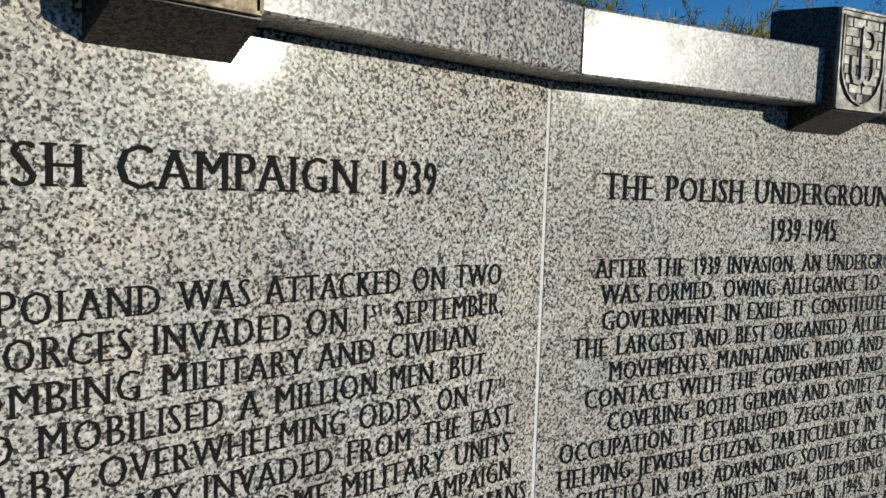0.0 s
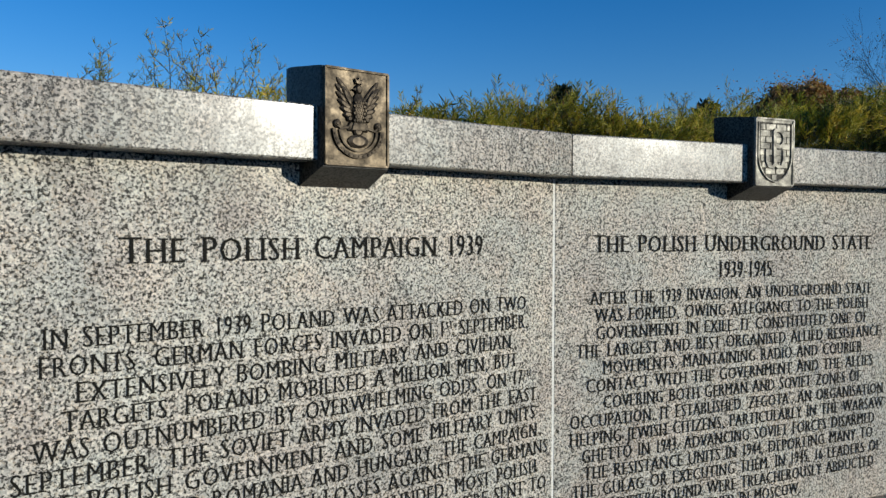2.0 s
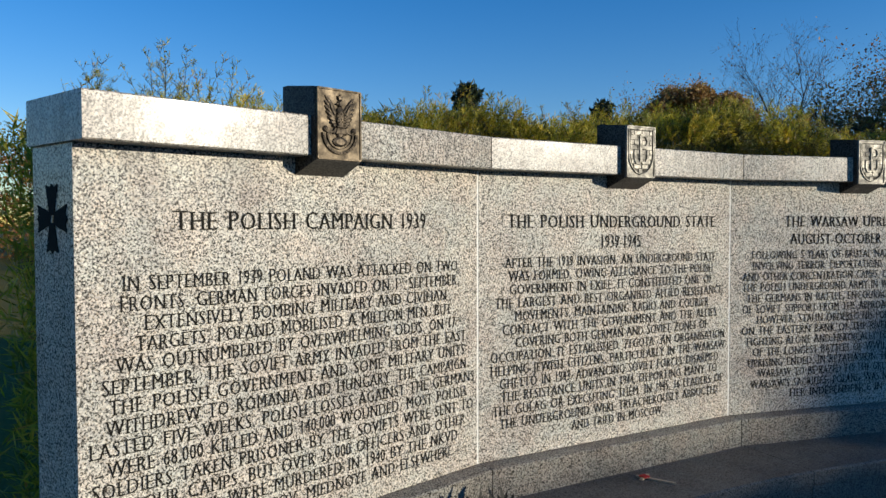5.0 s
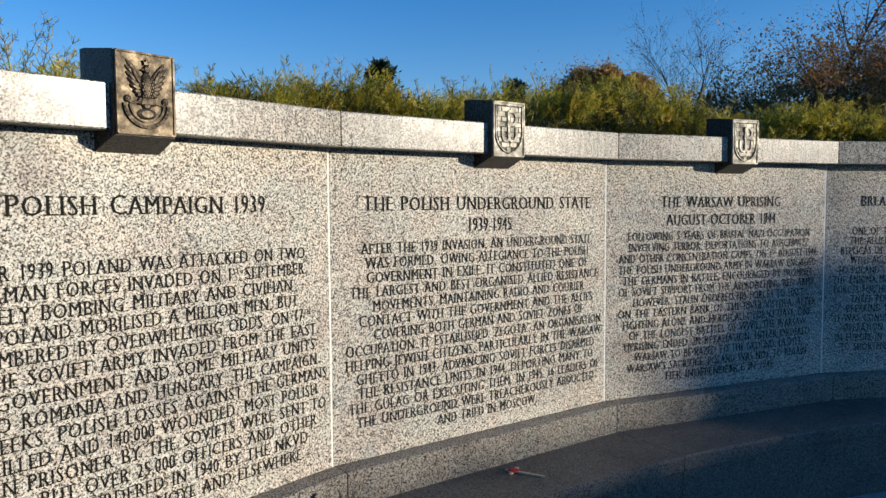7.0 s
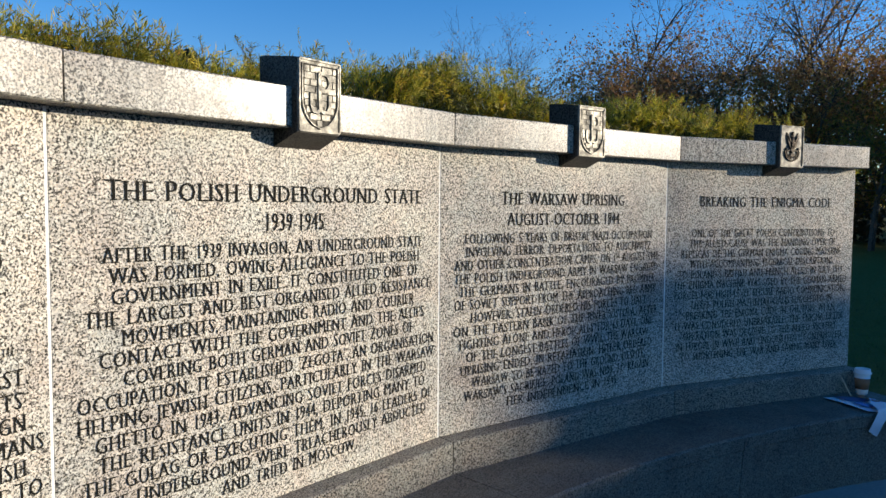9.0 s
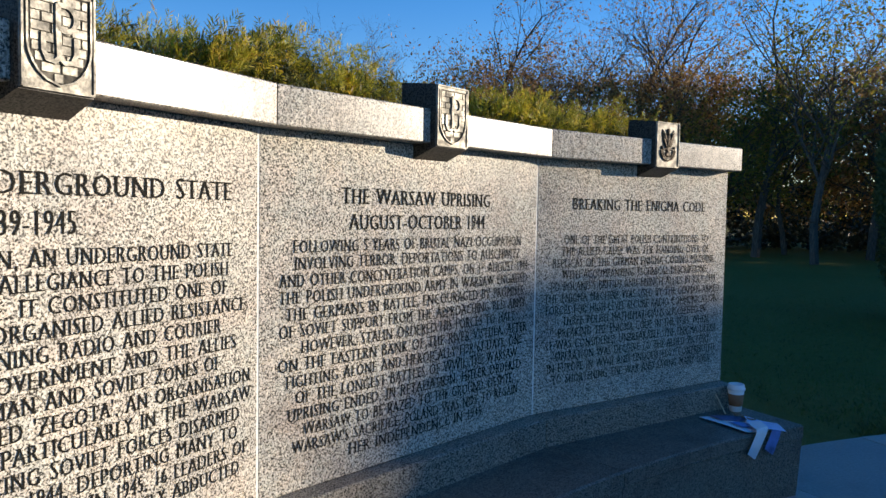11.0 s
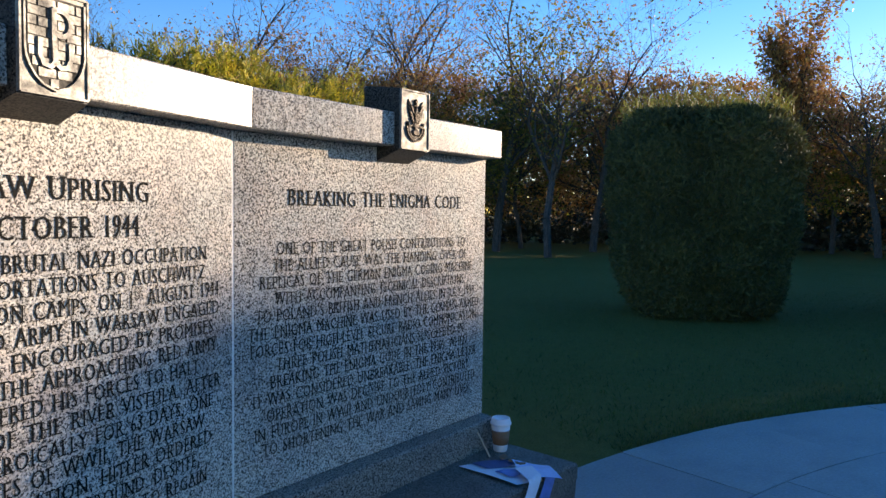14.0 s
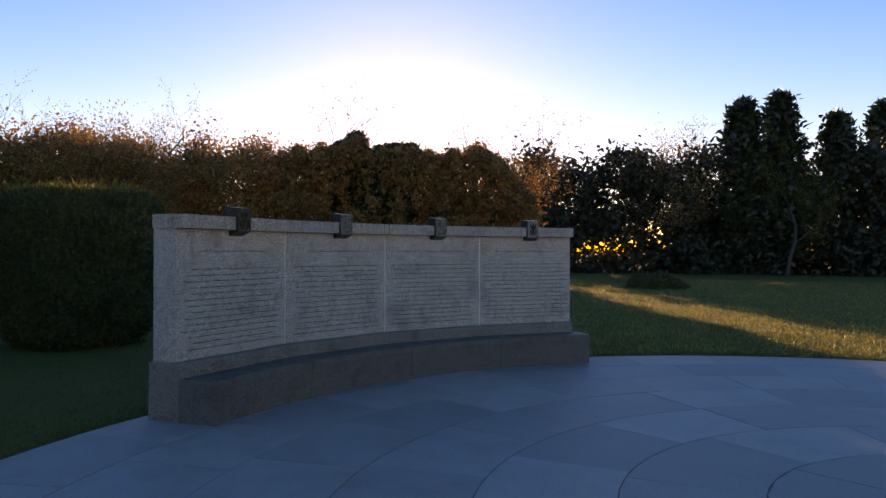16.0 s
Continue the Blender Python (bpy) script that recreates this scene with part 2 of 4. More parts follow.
POPPY = plain("red_paper", (0.50, 0.02, 0.015), 0.6, vary=0.25)
WREATH = plain("dark_dry_leaves", (0.03, 0.028, 0.02), 0.7, vary=0.5)


# ---- mesh helpers ----
def mesh_of(name, verts, faces, mat, smooth=False):
    me = bpy.data.meshes.new(name)
    me.from_pydata([tuple(v) for v in verts], [], [tuple(f) for f in faces])
    me.materials.append(mat)
    if smooth:
        me.shade_smooth()
    me.update()
    return me


def part(name, verts, faces, mat, parent, label="", smooth=False, fix=True):
    """One mesh object under a thing or a part; the parts share their thing's coordinates."""
    me = mesh_of(name, verts, faces, mat, smooth)
    if fix:
        bm = bmesh.new()
        bm.from_mesh(me)
        bmesh.ops.recalc_face_normals(bm, faces=bm.faces)
        bm.to_mesh(me)
        bm.free()
    ob = new(name, me)
    ob.parent = parent
    if label:
        tagged(ob, label)
    return ob


def thing(name, label, category, group="", kind="", at=None):
    ob = new(name)
    if at is not None:
        ob.matrix_basis = at
    return tagged(ob, label, category, group, kind)


def ring_point(r, phi, z=0.0):
    """A point on a circle about the origin; phi runs clockwise from +y."""
    return Vector((r * math.sin(phi), r * math.cos(phi), z))


def arc_block(profile, a0, a1, steps):
    """A profile of (r, z) corners swept along a circle."""
    verts, faces, k = [], [], len(profile)
    for i in range(steps + 1):
        a = a0 + (a1 - a0) * i / steps
        verts += [ring_point(r, a, z) for r, z in profile]
    for i in range(steps):
        for j in range(k):
            b = (j + 1) % k
            faces.append((i * k + j, i * k + b, (i + 1) * k + b, (i + 1) * k + j))
    faces.append(tuple(range(k)))
    faces.append(tuple(steps * k + j for j in reversed(range(k))))
    return verts, faces


def box_profile(r0, r1, z0, z1, c=0.005):
    return [(r0 + c, z0), (r1 - c, z0), (r1, z0 + c), (r1, z1 - c), (r1 - c, z1), (r0 + c, z1), (r0, z1 - c), (r0, z0 + c)]


def on_panel(k, along, out, z):
    """A point at a panel's flat face: along it from its middle, out towards the forecourt, at a height."""
    mid, half = (JOINTS[k] + JOINTS[k + 1]) / 2, (JOINTS[k + 1] - JOINTS[k]) / 2
    return ring_point(R * math.cos(half) - out, mid, z) + Vector((math.cos(mid), -math.sin(mid), 0)) * along


class Shape:
    """Collects relief shapes in a plaque's own plane: u right, v up, w out of the face."""

    def __init__(self):
        self.v, self.f = [], []

    def prism(self, poly, w0, w1, inset=0.75):
        cu, cv = sum(p[0] for p in poly) / len(poly), sum(p[1] for p in poly) / len(poly)
        n, b = len(poly), len(self.v)
        for w, s in ((w0, 1.0), (w0 + (w1 - w0) * 0.6, 0.97), (w1, inset)):
            self.v += [(cu + (u - cu) * s, cv + (v - cv) * s, w) for u, v in poly]
        for lay in range(2):
            for i in range(n):
                j = (i + 1) % n
                self.f.append((b + lay * n + i, b + lay * n + j, b + (lay + 1) * n + j, b + (lay + 1) * n + i))
        self.f.append(tuple(b + 2 * n + i for i in range(n)))

    def oval(self, cu, cv, ru, rv, w0, w1, turn=0.0, n=14, inset=0.6):
        c, s = math.cos(turn), math.sin(turn)
        pts = [(ru * math.cos(2 * math.pi * i / n), rv * math.sin(2 * math.pi * i / n)) for i in range(n)]
        self.prism([(cu + c * x - s * y, cv + s * x + c * y) for x, y in pts], w0, w1, inset)

    def ribbon(self, pts, width, w0, w1):
        b = len(self.v)
        for i, p in enumerate(pts):
            q, o = pts[min(i + 1, len(pts) - 1)], pts[max(i - 1, 0)]
            d = Vector((q[0] - o[0], q[1] - o[1]))
            d.normalize()
            nx, ny = -d.y * width / 2, d.x * width / 2
            for k, w in ((1.0, w0), (0.78, w1), (-0.78, w1), (-1.0, w0)):
                self.v.append((p[0] + nx * k, p[1] + ny * k, w))
        for i in range(len(pts) - 1):
            for j in range(3):
                a = b + i * 4 + j
                self.f.append((a, a + 1, a + 5, a + 4))
        e = b + (len(pts) - 1) * 4
        self.f += [(b, b + 1, b + 2, b + 3), (e, e + 1, e + 2, e + 3)]

    def placed(self, k, along, out, z):
        return [on_panel(k, along + a, out + c, z + b) for a, b, c in self.v], self.f


# ---- inscriptions ----
def typeset(words):
    """Outline of a run of the built-in font in thinned small capitals: corners, faces and its advance."""
    out = []
    for body in (words + "I", "I"):
        cu = bpy.data.curves.new("type", "FONT")
        cu.body, cu.resolution_u, cu.small_caps_scale, cu.offset, cu.space_character = body, 2, 0.945, -0.015, 1.10
        for ch in cu.body_format:
            ch.use_small_caps = True
        ob = new("type", cu)
        bpy.context.view_layer.update()
        me = ob.evaluated_get(bpy.context.evaluated_depsgraph_get()).to_mesh()
        vs = np.array([v.co[:2] for v in me.vertices]).reshape(-1, 2)
        fs = [tuple(p.vertices) for p in me.polygons]
        out.append((vs, fs))
        bpy.data.objects.remove(ob)
        bpy.data.curves.remove(cu)
    (vs, fs), (one, _) = out
    advance = vs[:, 0].max() - one[:, 0].max()
    edge = advance + one[:, 0].min() - 1e-4
    keep = [f for f in fs if vs[list(f), 0].min() < edge]
    return vs, keep, advance, one[:, 1].min(), one[:, 1].max()


def serifs(vs, fs, base, cap):
    """Short bars at the foot and head of the stems."""
    count = {}
    for f in fs:
        for a, b in zip(f, f[1:] + f[:1]):
            count[(min(a, b), max(a, b))] = count.get((min(a, b), max(a, b)), 0) + 1
    bars = []
    for (a, b), n in count.items():
        (x0, y0), (x1, y1) = vs[a], vs[b]
        if n != 1 or abs(y0 - y1) > 0.002 or abs(x0 - x1) < 0.04:
            continue
        for level, up in ((base, 1), (cap, -1), (base + (cap - base) * 0.945, -1)):
            if abs(y0 - level) < 0.006:
                lo, hi = min(x0, x1), max(x0, x1)
                reach = 0.095 if hi - lo < 0.20 else 0.025
                bars.append((lo - 0.095, hi + reach, level, level + up * 0.040))
    return bars


def inscription(text, k, centre, z, width, cap, parent, weight):
    """One engraved and painted line on a panel, centred there."""
    verts, faces, proud, x = [], [], [], 0.0
    runs = []
    for i, run in enumerate(text.replace("}", "{").split("{")):
        for word in run.split(" "):
            figures = any(c.isdigit() for c in word)
            runs.append((word, i % 2, figures))
            runs.append((" ", 0, False))
        runs.pop()
    for run, raised, figures in runs:
        if run == "":
            continue
        vs, fs, adv, base, top = typeset(run)
        bars = serifs(vs, fs, base, top) if not figures else []
        scale, lift = (0.5, top * 0.46) if raised else (1.0, 0.0)
        slim = 0.84 if figures else 1.0
        vs, adv = vs * np.array([slim, 1.0]), adv * slim * (1.30 if run == " " else 1.0)
        # broad stems and thin arms, as a roman letter has
        for heavier, out in ((-weight, 0.0016), (0.0, 0.0018), (weight, 0.0020)):
            b = len(verts)
            verts += [(x + (px + heavier) * scale, lift + py * scale) for px, py in vs]
            faces += [tuple(b + k for k in f) for f in fs]
            proud += [out] * len(vs)
        for x0, x1, y0, y1 in bars:
            b = len(verts)
            verts += [(x + px * scale, lift + py * scale) for px, py in ((x0, y0), (x1, y0), (x1, y1), (x0, y1))]
            faces.append((b, b + 1, b + 2, b + 3))
            proud += [0.0023] * 4
        x += adv * scale
    used = sorted({k for f in faces for k in f})
    at = {old: n for n, old in enumerate(used)}
    sx, sy = width / x, cap / top
    placed = [on_panel(k, centre + (verts[n][0] - x / 2) * sx, proud[n], z - cap / 2 + verts[n][1] * sy) for n in used]
    return part("inscription", placed, [tuple(at[n] for n in f) for f in faces], LETTER, parent, fix=False)


# ---- the curved memorial walls ----
R = 6.6447                                  # the flat panels meet on a circle of this radius
JOINTS = (-0.2441, 0.0, 0.2427, 0.4810, 0.7082)
EMBLEMS = (0.003, 0.027, 0.031, 0.055)      # along each panel from its middle
EMBLEM_OUT = 0.112
Z_TOP, Z_FOOT, Z_COPE = 1.816, 0.555, 1.951
BENCH_Z, BENCH_R = 0.405, 6.118
THICK = 0.255

TITLES = (("The Polish Campaign 1939",), ("The Polish Underground State", "1939-1945"),
          ("The Warsaw Uprising", "August-October 1944"), ("Breaking The Enigma Code",))
TITLE_WIDTHS = ((1.036,), (1.337, 0.268,), (0.867, 0.791,), (1.070,))
TEXTS = ("""1.370 In September 1939 Poland Was Attacked On Two
1.387 Fronts. German Forces Invaded On 1{st} September,
1.246 Extensively Bombing Military And Civilian
1.296 Targets. Poland Mobilised A Million Men, But
1.411 Was Outnumbered By Overwhelming Odds. On 17{th}
1.494 September, The Soviet Army Invaded From The East.
1.455 The Polish Government And Some Military Units
1.473 Withdrew To Romania And Hungary. The Campaign
1.568 Lasted Five Weeks. Polish Losses Against The Germans
1.468 Were 68,000 Killed And 140,000 Wounded. Most Polish
1.557 Soldiers Taken Prisoner By The Soviets Were Sent To
1.456 Labour Camps, But Over 25,000 Officers And Other
1.37 Personnel Were Murdered In 1940 By The NKVD
1.33 At Katyn, Kharkov, Miednoye And Elsewhere.""",
"""1.353 After The 1939 Invasion, An Underground State
1.316 Was Formed, Owing Allegiance To The Polish
1.308 Government In Exile. It Constituted One Of
1.461 The Largest And Best Organised Allied Resistance
1.251 Movements, Maintaining Radio And Courier
1.383 Contact With The Government And The Allies
1.245 Covering Both German And Soviet Zones Of
1.509 Occupation. It Established 'Zegota', An Organisation
1.511 Helping Jewish Citizens, Particularly In The Warsaw
1.414 Ghetto In 1943. Advancing Soviet Forces Disarmed
1.397 The Resistance Units In 1944, Deporting Many To
1.486 The Gulag Or Executing Them. In 1945, 16 Leaders Of
1.413 The Underground Were Treacherously Abducted
0.600 And Tried In Moscow.""",
"""1.315 Following 5 Years Of Brutal Nazi Occupation
1.302 Involving Terror, Deportations To Auschwitz
1.427 And Other Concentration Camps, On 1{st} August 1944
1.429 The Polish Underground Army In Warsaw Engaged
1.372 The Germans In Battle, Encouraged By Promises
1.429 Of Soviet Support From The Approaching Red Army.
1.241 However, Stalin Ordered His Forces To Halt
1.435 On The Eastern Bank Of The River Vistula. After
1.368 Fighting Alone And Heroically For 63 Days, One
1.287 Of The Longest Battles Of WWII, The Warsaw
1.353 Uprising Ended. In Retaliation, Hitler Ordered
1.215 Warsaw To Be Razed To The Ground. Despite
1.31 Warsaw's Sacrifice, Poland Was Not To Regain
0.80 Her Independence In 1945.""",
"""1.156 One Of The Great Polish Contributions To
1.186 The Allied Cause Was The Handing Over Of
1.305 Replicas Of The German Enigma Coding Machine,
1.170 With Accompanying Technical Descriptions,
1.338 To Poland's British And French Allies In July 1939.
1.400 The Enigma Machine Was Used By The German Armed
1.388 Forces For High-Level Secure Radio Communication.
1.154 Three Polish Mathematicians Succeeded In
1.210 Breaking The Enigma Code In The 1930s. When
1.365 It Was Considered Unbreakable. The Enigma Ultra
1.246 Operation Was Decisive To The Allied Victory
1.349 In Europe In WWII And Undoubtedly Contributed
1.278 To Shortening The War And Saving Many Lives.""")


def eagle_relief():
    """A crowned bird over a crescent shield, as cast shapes."""
    s = Shape()
    for side in (-1, 1):
        tips = ((0.057, 0.092), (0.060, 0.076), (0.058, 0.058), (0.053, 0.040), (0.046, 0.022), (0.038, 0.006), (0.028, -0.006))
        for i, (tu, tv) in enumerate(tips):
            ru, rv = 0.015 + 0.001 * i, 0.038 - 0.0065 * i
            turn = math.atan2(tv - rv, tu - ru)
            s.oval(side * (ru + tu) / 2, (rv + tv) / 2, math.hypot(tu - ru, tv - rv) / 2 + 0.004, 0.0075, 0.0, 0.0055 + 0.0006 * i, turn if side > 0 else math.pi - turn, 16, 0.55)
        s.oval(side * 0.032, 0.048, 0.030, 0.007, 0.004, 0.0105, side * 1.08 if side > 0 else math.pi - 1.08, 16)
        s.oval(side * 0.020, -0.020, 0.008, 0.016, 0.0, 0.006, side * 0.5)
        s.oval(side * 0.058, -0.018, 0.011, 0.011, 0.0, 0.007)
        s.oval(side * 0.058, -0.018, 0.005, 0.005, 0.006, 0.009)
        s.ribbon([(side * 0.006, -0.028), (side * 0.026, -0.024), (side * 0.048, -0.030), (side * 0.062, -0.014)], 0.007, 0.0, 0.006)
    s.oval(0.0, 0.018, 0.018, 0.046, 0.0, 0.011)
    s.prism([(-0.012, 0.0), (-0.024, -0.034), (0.024, -0.034), (0.012, 0.0)], 0.0, 0.009, 0.8)
    for row in range(6):
        for k in range(-2, 3):
            s.oval(k * 0.007 + (row % 2) * 0.0035, -0.008 + row * 0.009, 0.004, 0.0055, 0.006, 0.0125, n=8)
    s.oval(0.0, 0.070, 0.010, 0.013, 0.0, 0.011)
    s.prism([(-0.008, 0.074), (-0.021, 0.068), (-0.008, 0.065)], 0.0, 0.009)
    s.prism([(-0.009, 0.082), (-0.012, 0.096), (-0.004, 0.090), (0.0, 0.100), (0.004, 0.090), (0.012, 0.096), (0.009, 0.082)], 0.0, 0.009)
    s.oval(0.0, -0.034, 0.014, 0.012, 0.0, 0.008)
    arc = [(0.068 * math.cos(a), -0.030 + 0.066 * math.sin(a)) for a in [math.pi + math.pi * i / 18 for i in range(19)]]
    s.ribbon(arc, 0.012, 0.0, 0.007)
    inner = [(0.052 * math.cos(a), -0.032 + 0.050 * math.sin(a)) for a in [math.pi + math.pi * i / 16 for i in range(17)]]
    s.ribbon(inner, 0.005, 0.0, 0.006)
    for i in range(15):
        a = math.pi * (1.06 + 0.88 * i / 14)
        s.oval(0.068 * math.cos(a), -0.030 + 0.066 * math.sin(a), 0.0035, 0.0035, 0.006, 0.009, n=6)
    s.oval(0.0, -0.058, 0.030, 0.017, 0.0, 0.008)
    return s


def anchor_relief():
    """An anchor-shaped letter sign on a shield of small bricks."""
    bricks, sign, edge = Shape(), Shape(), Shape()

    def half(v):
        return 0.074 if v > -0.02 else 0.074 * math.sqrt(max(0.0, 1 - ((-0.02 - v) / 0.083) ** 1.6))

    rows = 9
    for i in range(rows):
        v0 = 0.098 - i * 0.0222
        v1 = v0 - 0.0203
        wide = min(half(v0), half(v1)) - 0.004
        if wide < 0.012:
            continue
        x = -wide + (0.0 if i % 2 else -0.024)
        while x < wide:
            a, b = max(x, -wide), min(x + 0.047, wide)
            if b - a > 0.006:
                bricks.prism([(a + 0.0006, v1), (b - 0.0006, v1), (b - 0.0006, v0), (a + 0.0006, v0)], 0.0, 0.0032, 0.95)
            x += 0.050
    line = [(-0.078, 0.104)] + [(-half(v) - 0.004, v) for v in (0.06, 0.0, -0.02, -0.04, -0.06, -0.08, -0.095)] + [(0.0, -0.106)]
    line += [(half(v) + 0.004, v) for v in (-0.095, -0.08, -0.06, -0.04, -0.02, 0.0, 0.06)] + [(0.078, 0.104)]
    edge.ribbon(line, 0.006, 0.0, 0.006)
    sign.ribbon([(-0.006, 0.078), (-0.006, 0.02), (-0.003, -0.050)], 0.0165, 0.002, 0.0085)
    bowl = [(-0.008, 0.076)] + [(0.012 + 0.026 * math.cos(a), 0.048 + 0.029 * math.sin(a)) for a in [math.pi / 2 - math.pi * i / 9 for i in range(10)]] + [(-0.008, 0.024)]
    sign.ribbon(bowl, 0.0150, 0.002, 0.0085)
    sign.ribbon([(-0.042, 0.008), (-0.042, -0.030), (-0.033, -0.050), (-0.015, -0.053), (-0.003, -0.042)], 0.0150, 0.002, 0.0085)
    sign.ribbon([(-0.003, -0.042), (0.011, -0.053), (0.028, -0.050), (0.038, -0.030), (0.038, 0.008)], 0.0150, 0.002, 0.0085)
    under = Shape()
    under.prism(line, 0.0, 0.0008, 0.99)
    return bricks, sign, edge, under


def memorial_wall(at, lettered, label):
    """A concave granite wall of four panels with plinth, coping and four emblem blocks."""
    wall = thing("memorial_wall", label, "memorial wall", "curved memorial walls", at=at)
    gap = 0.0052 / R
    for k in range(4):
        a0, a1 = JOINTS[k] + (gap if k else 0), JOINTS[k + 1] - (gap if k < 3 else 0)
        panel = part("panel", *arc_block(box_profile(R, R + THICK, Z_FOOT - 0.006, Z_TOP, 0.003), a0, a1, 1), GRANITE, wall, "polished speckled granite panel with painted inscription")
        # sloping plinth under the panel, its joints a little off the panel joints
        p0, p1 = JOINTS[k] + (0.0025 if k else -0.006), JOINTS[k + 1] + (0.0021 if k < 3 else 0.0008)
        prof = [(R - 0.082, BENCH_Z - 0.4), (R + THICK + 0.02, BENCH_Z - 0.4), (R + THICK + 0.02, Z_FOOT - 0.008), (R + 0.01, Z_FOOT - 0.0065), (R - 0.078, Z_FOOT - 0.011), (R - 0.083, Z_FOOT - 0.017)]
        part("plinth", *arc_block(prof, p0, p1 - 0.0006, 1), PLINTH_STONE, wall)
        c0, c1 = JOINTS[k] + (0.0005 if k else -0.002), JOINTS[k + 1] - (0.0004 if k < 3 else -0.002)
        part("coping", *arc_block(box_profile(R - 0.089, R + THICK + 0.004, Z_TOP + 0.001, Z_COPE, 0.004), c0, c1, 1), COPING, wall, "granite coping stone with rain streaks")
        if 0 < k:
            part("joint_strip", *arc_block([(R + 0.0015, Z_FOOT - 0.006), (R + 0.03, Z_FOOT - 0.006), (R + 0.03, Z_TOP - 0.002), (R + 0.0015, Z_TOP - 0.002)],
                                           JOINTS[k] - gap * 0.98, JOINTS[k] + gap * 0.98, 1), SEALANT, wall, "pale sealant in the panel joint")
        # emblem block: flares towards its back
        m = EMBLEMS[k]
        body = Shape()
        for w, hw, lo, hi in ((0.0, 0.0925, 1.8030, 2.0455), (-0.008, 0.0945, 1.800, 2.048), (-0.15, 0.104, 1.744, 2.066), (-0.18, 0.104, 1.740, 2.066)):
            body.v += [(-hw, lo - 1.926, w), (hw, lo - 1.926, w), (hw, hi - 1.926, w), (-hw, hi - 1.926, w)]
        for lay in range(3):
            for i in range(4):
                j = (i + 1) % 4
                body.f.append((lay * 4 + i, lay * 4 + j, lay * 4 + 4 + j, lay * 4 + 4 + i))
        body.f += [(0, 1, 2, 3), (12, 13, 14, 15)]
        block = part("emblem_block", *body.placed(k, m, EMBLEM_OUT, 1.924), DARK_STONE, wall, "dark polished stone block carrying a cast plaque")
        metal = BRONZE if k == 0 else PALE_METAL
        plate = Shape()
        plate.prism([(-0.0915, -0.120), (0.0915, -0.120), (0.0915, 0.1205), (-0.0915, 0.1205)], 0.0005, 0.006, 0.985)
        rim = [(-0.088, -0.1165), (0.088, -0.1165), (0.088, 0.117), (-0.088, 0.117), (-0.088, -0.1165)]
        for a, b in zip(rim, rim[1:]):
            plate.ribbon([a, b], 0.007, 0.005, 0.0105)
        part("plaque", *plate.placed(k, m, EMBLEM_OUT, 1.924), metal, block, "cast metal plaque with a raised rim")
        if k in (0, 3):
            rel = eagle_relief()
            if k == 3:
                rel.v = [(a * 0.82, b * 0.86, c) for a, b, c in rel.v]
            part("bird_relief", *rel.placed(k, m, EMBLEM_OUT + 0.006, 1.924), BRONZE_DARK, block, "blackened crowned bird over a crescent shield")
        else:
            bricks, sign, edge, ground_plate = anchor_relief()
            part("shield_ground", *ground_plate.placed(k, m, EMBLEM_OUT + 0.006, 1.924), DIRT_METAL, block, "grimy ground between the cast bricks")
            part("brick_relief", *bricks.placed(k, m, EMBLEM_OUT + 0.006, 1.924), PALE_METAL, block)
            part("anchor_relief", *sign.placed(k, m, EMBLEM_OUT + 0.006, 1.924), PALE_METAL, block, "raised anchor-shaped sign")
            part("shield_edge", *edge.placed(k, m, EMBLEM_OUT + 0.006, 1.924), PALE_METAL, block)
        # lettering
        shift = m - (0.0, 0.012, 0.024, 0.047)[k]
        head = m - (0.011, 0.008, 0.034, 0.038)[k]
        if lettered:
            for i, (line, width) in enumerate(zip(TITLES[k], TITLE_WIDTHS[k])):
                inscription(line, k, head, 1.600 - 0.097 * i, width, 0.060, panel, 0.024)
            for i, row in enumerate(TEXTS[k].splitlines()):
                width, _, line = row.partition(" ")
                inscription(line, k, shift, 1.417 - 0.0592 * i, float(width), 0.0455, panel, 0.019)
        else:
            rng = random.Random(40 + k)
            for i in range(15):
                z = 1.60 if i == 0 else 1.421 - 0.0598 * (i - 1)
                half_w = 0.5 if i == 0 else 0.6 + 0.12 * rng.random()
                bar = Shape()
                x = -half_w
                while x < half_w:
                    e = min(half_w, x + rng.uniform(0.05, 0.26))
                    bar.prism([(x, -0.0035), (e, -0.0035), (e, 0.0035), (x, 0.0035)], 0.0, 0.0016, 0.999)
                    x = e + 0.035
                part("inscription", *bar.placed(k, shift, 0.0, z), LETTER, panel)
    # cross cut into the end face
    if lettered:
        s = Shape()
        for turn in range(4):
            c, d = math.cos(turn * math.pi / 2), math.sin(turn * math.pi / 2)
            arm = [(0.012, 0.008), (0.030, 0.072), (0.010, 0.066), (0.0, 0.074), (-0.010, 0.066), (-0.030, 0.072), (-0.012, 0.008)]
            s.prism([(c * x - d * y, d * x + c * y) for x, y in arm], 0.0, 0.0022, 0.99)
        a = JOINTS[0]
        out = Vector((-math.cos(a), math.sin(a), 0))
        along = ring_point(1, a)
        o = ring_point(R + 0.130, a, 1.605) + out * 0.0005
        part("end_cross", [o + along * u * 1.30 + Vector((0, 0, 1)) * v * 1.36 + out * w for u, v, w in s.v], s.f, LETTER, wall, "dark cross cut into the end face")
    return wall


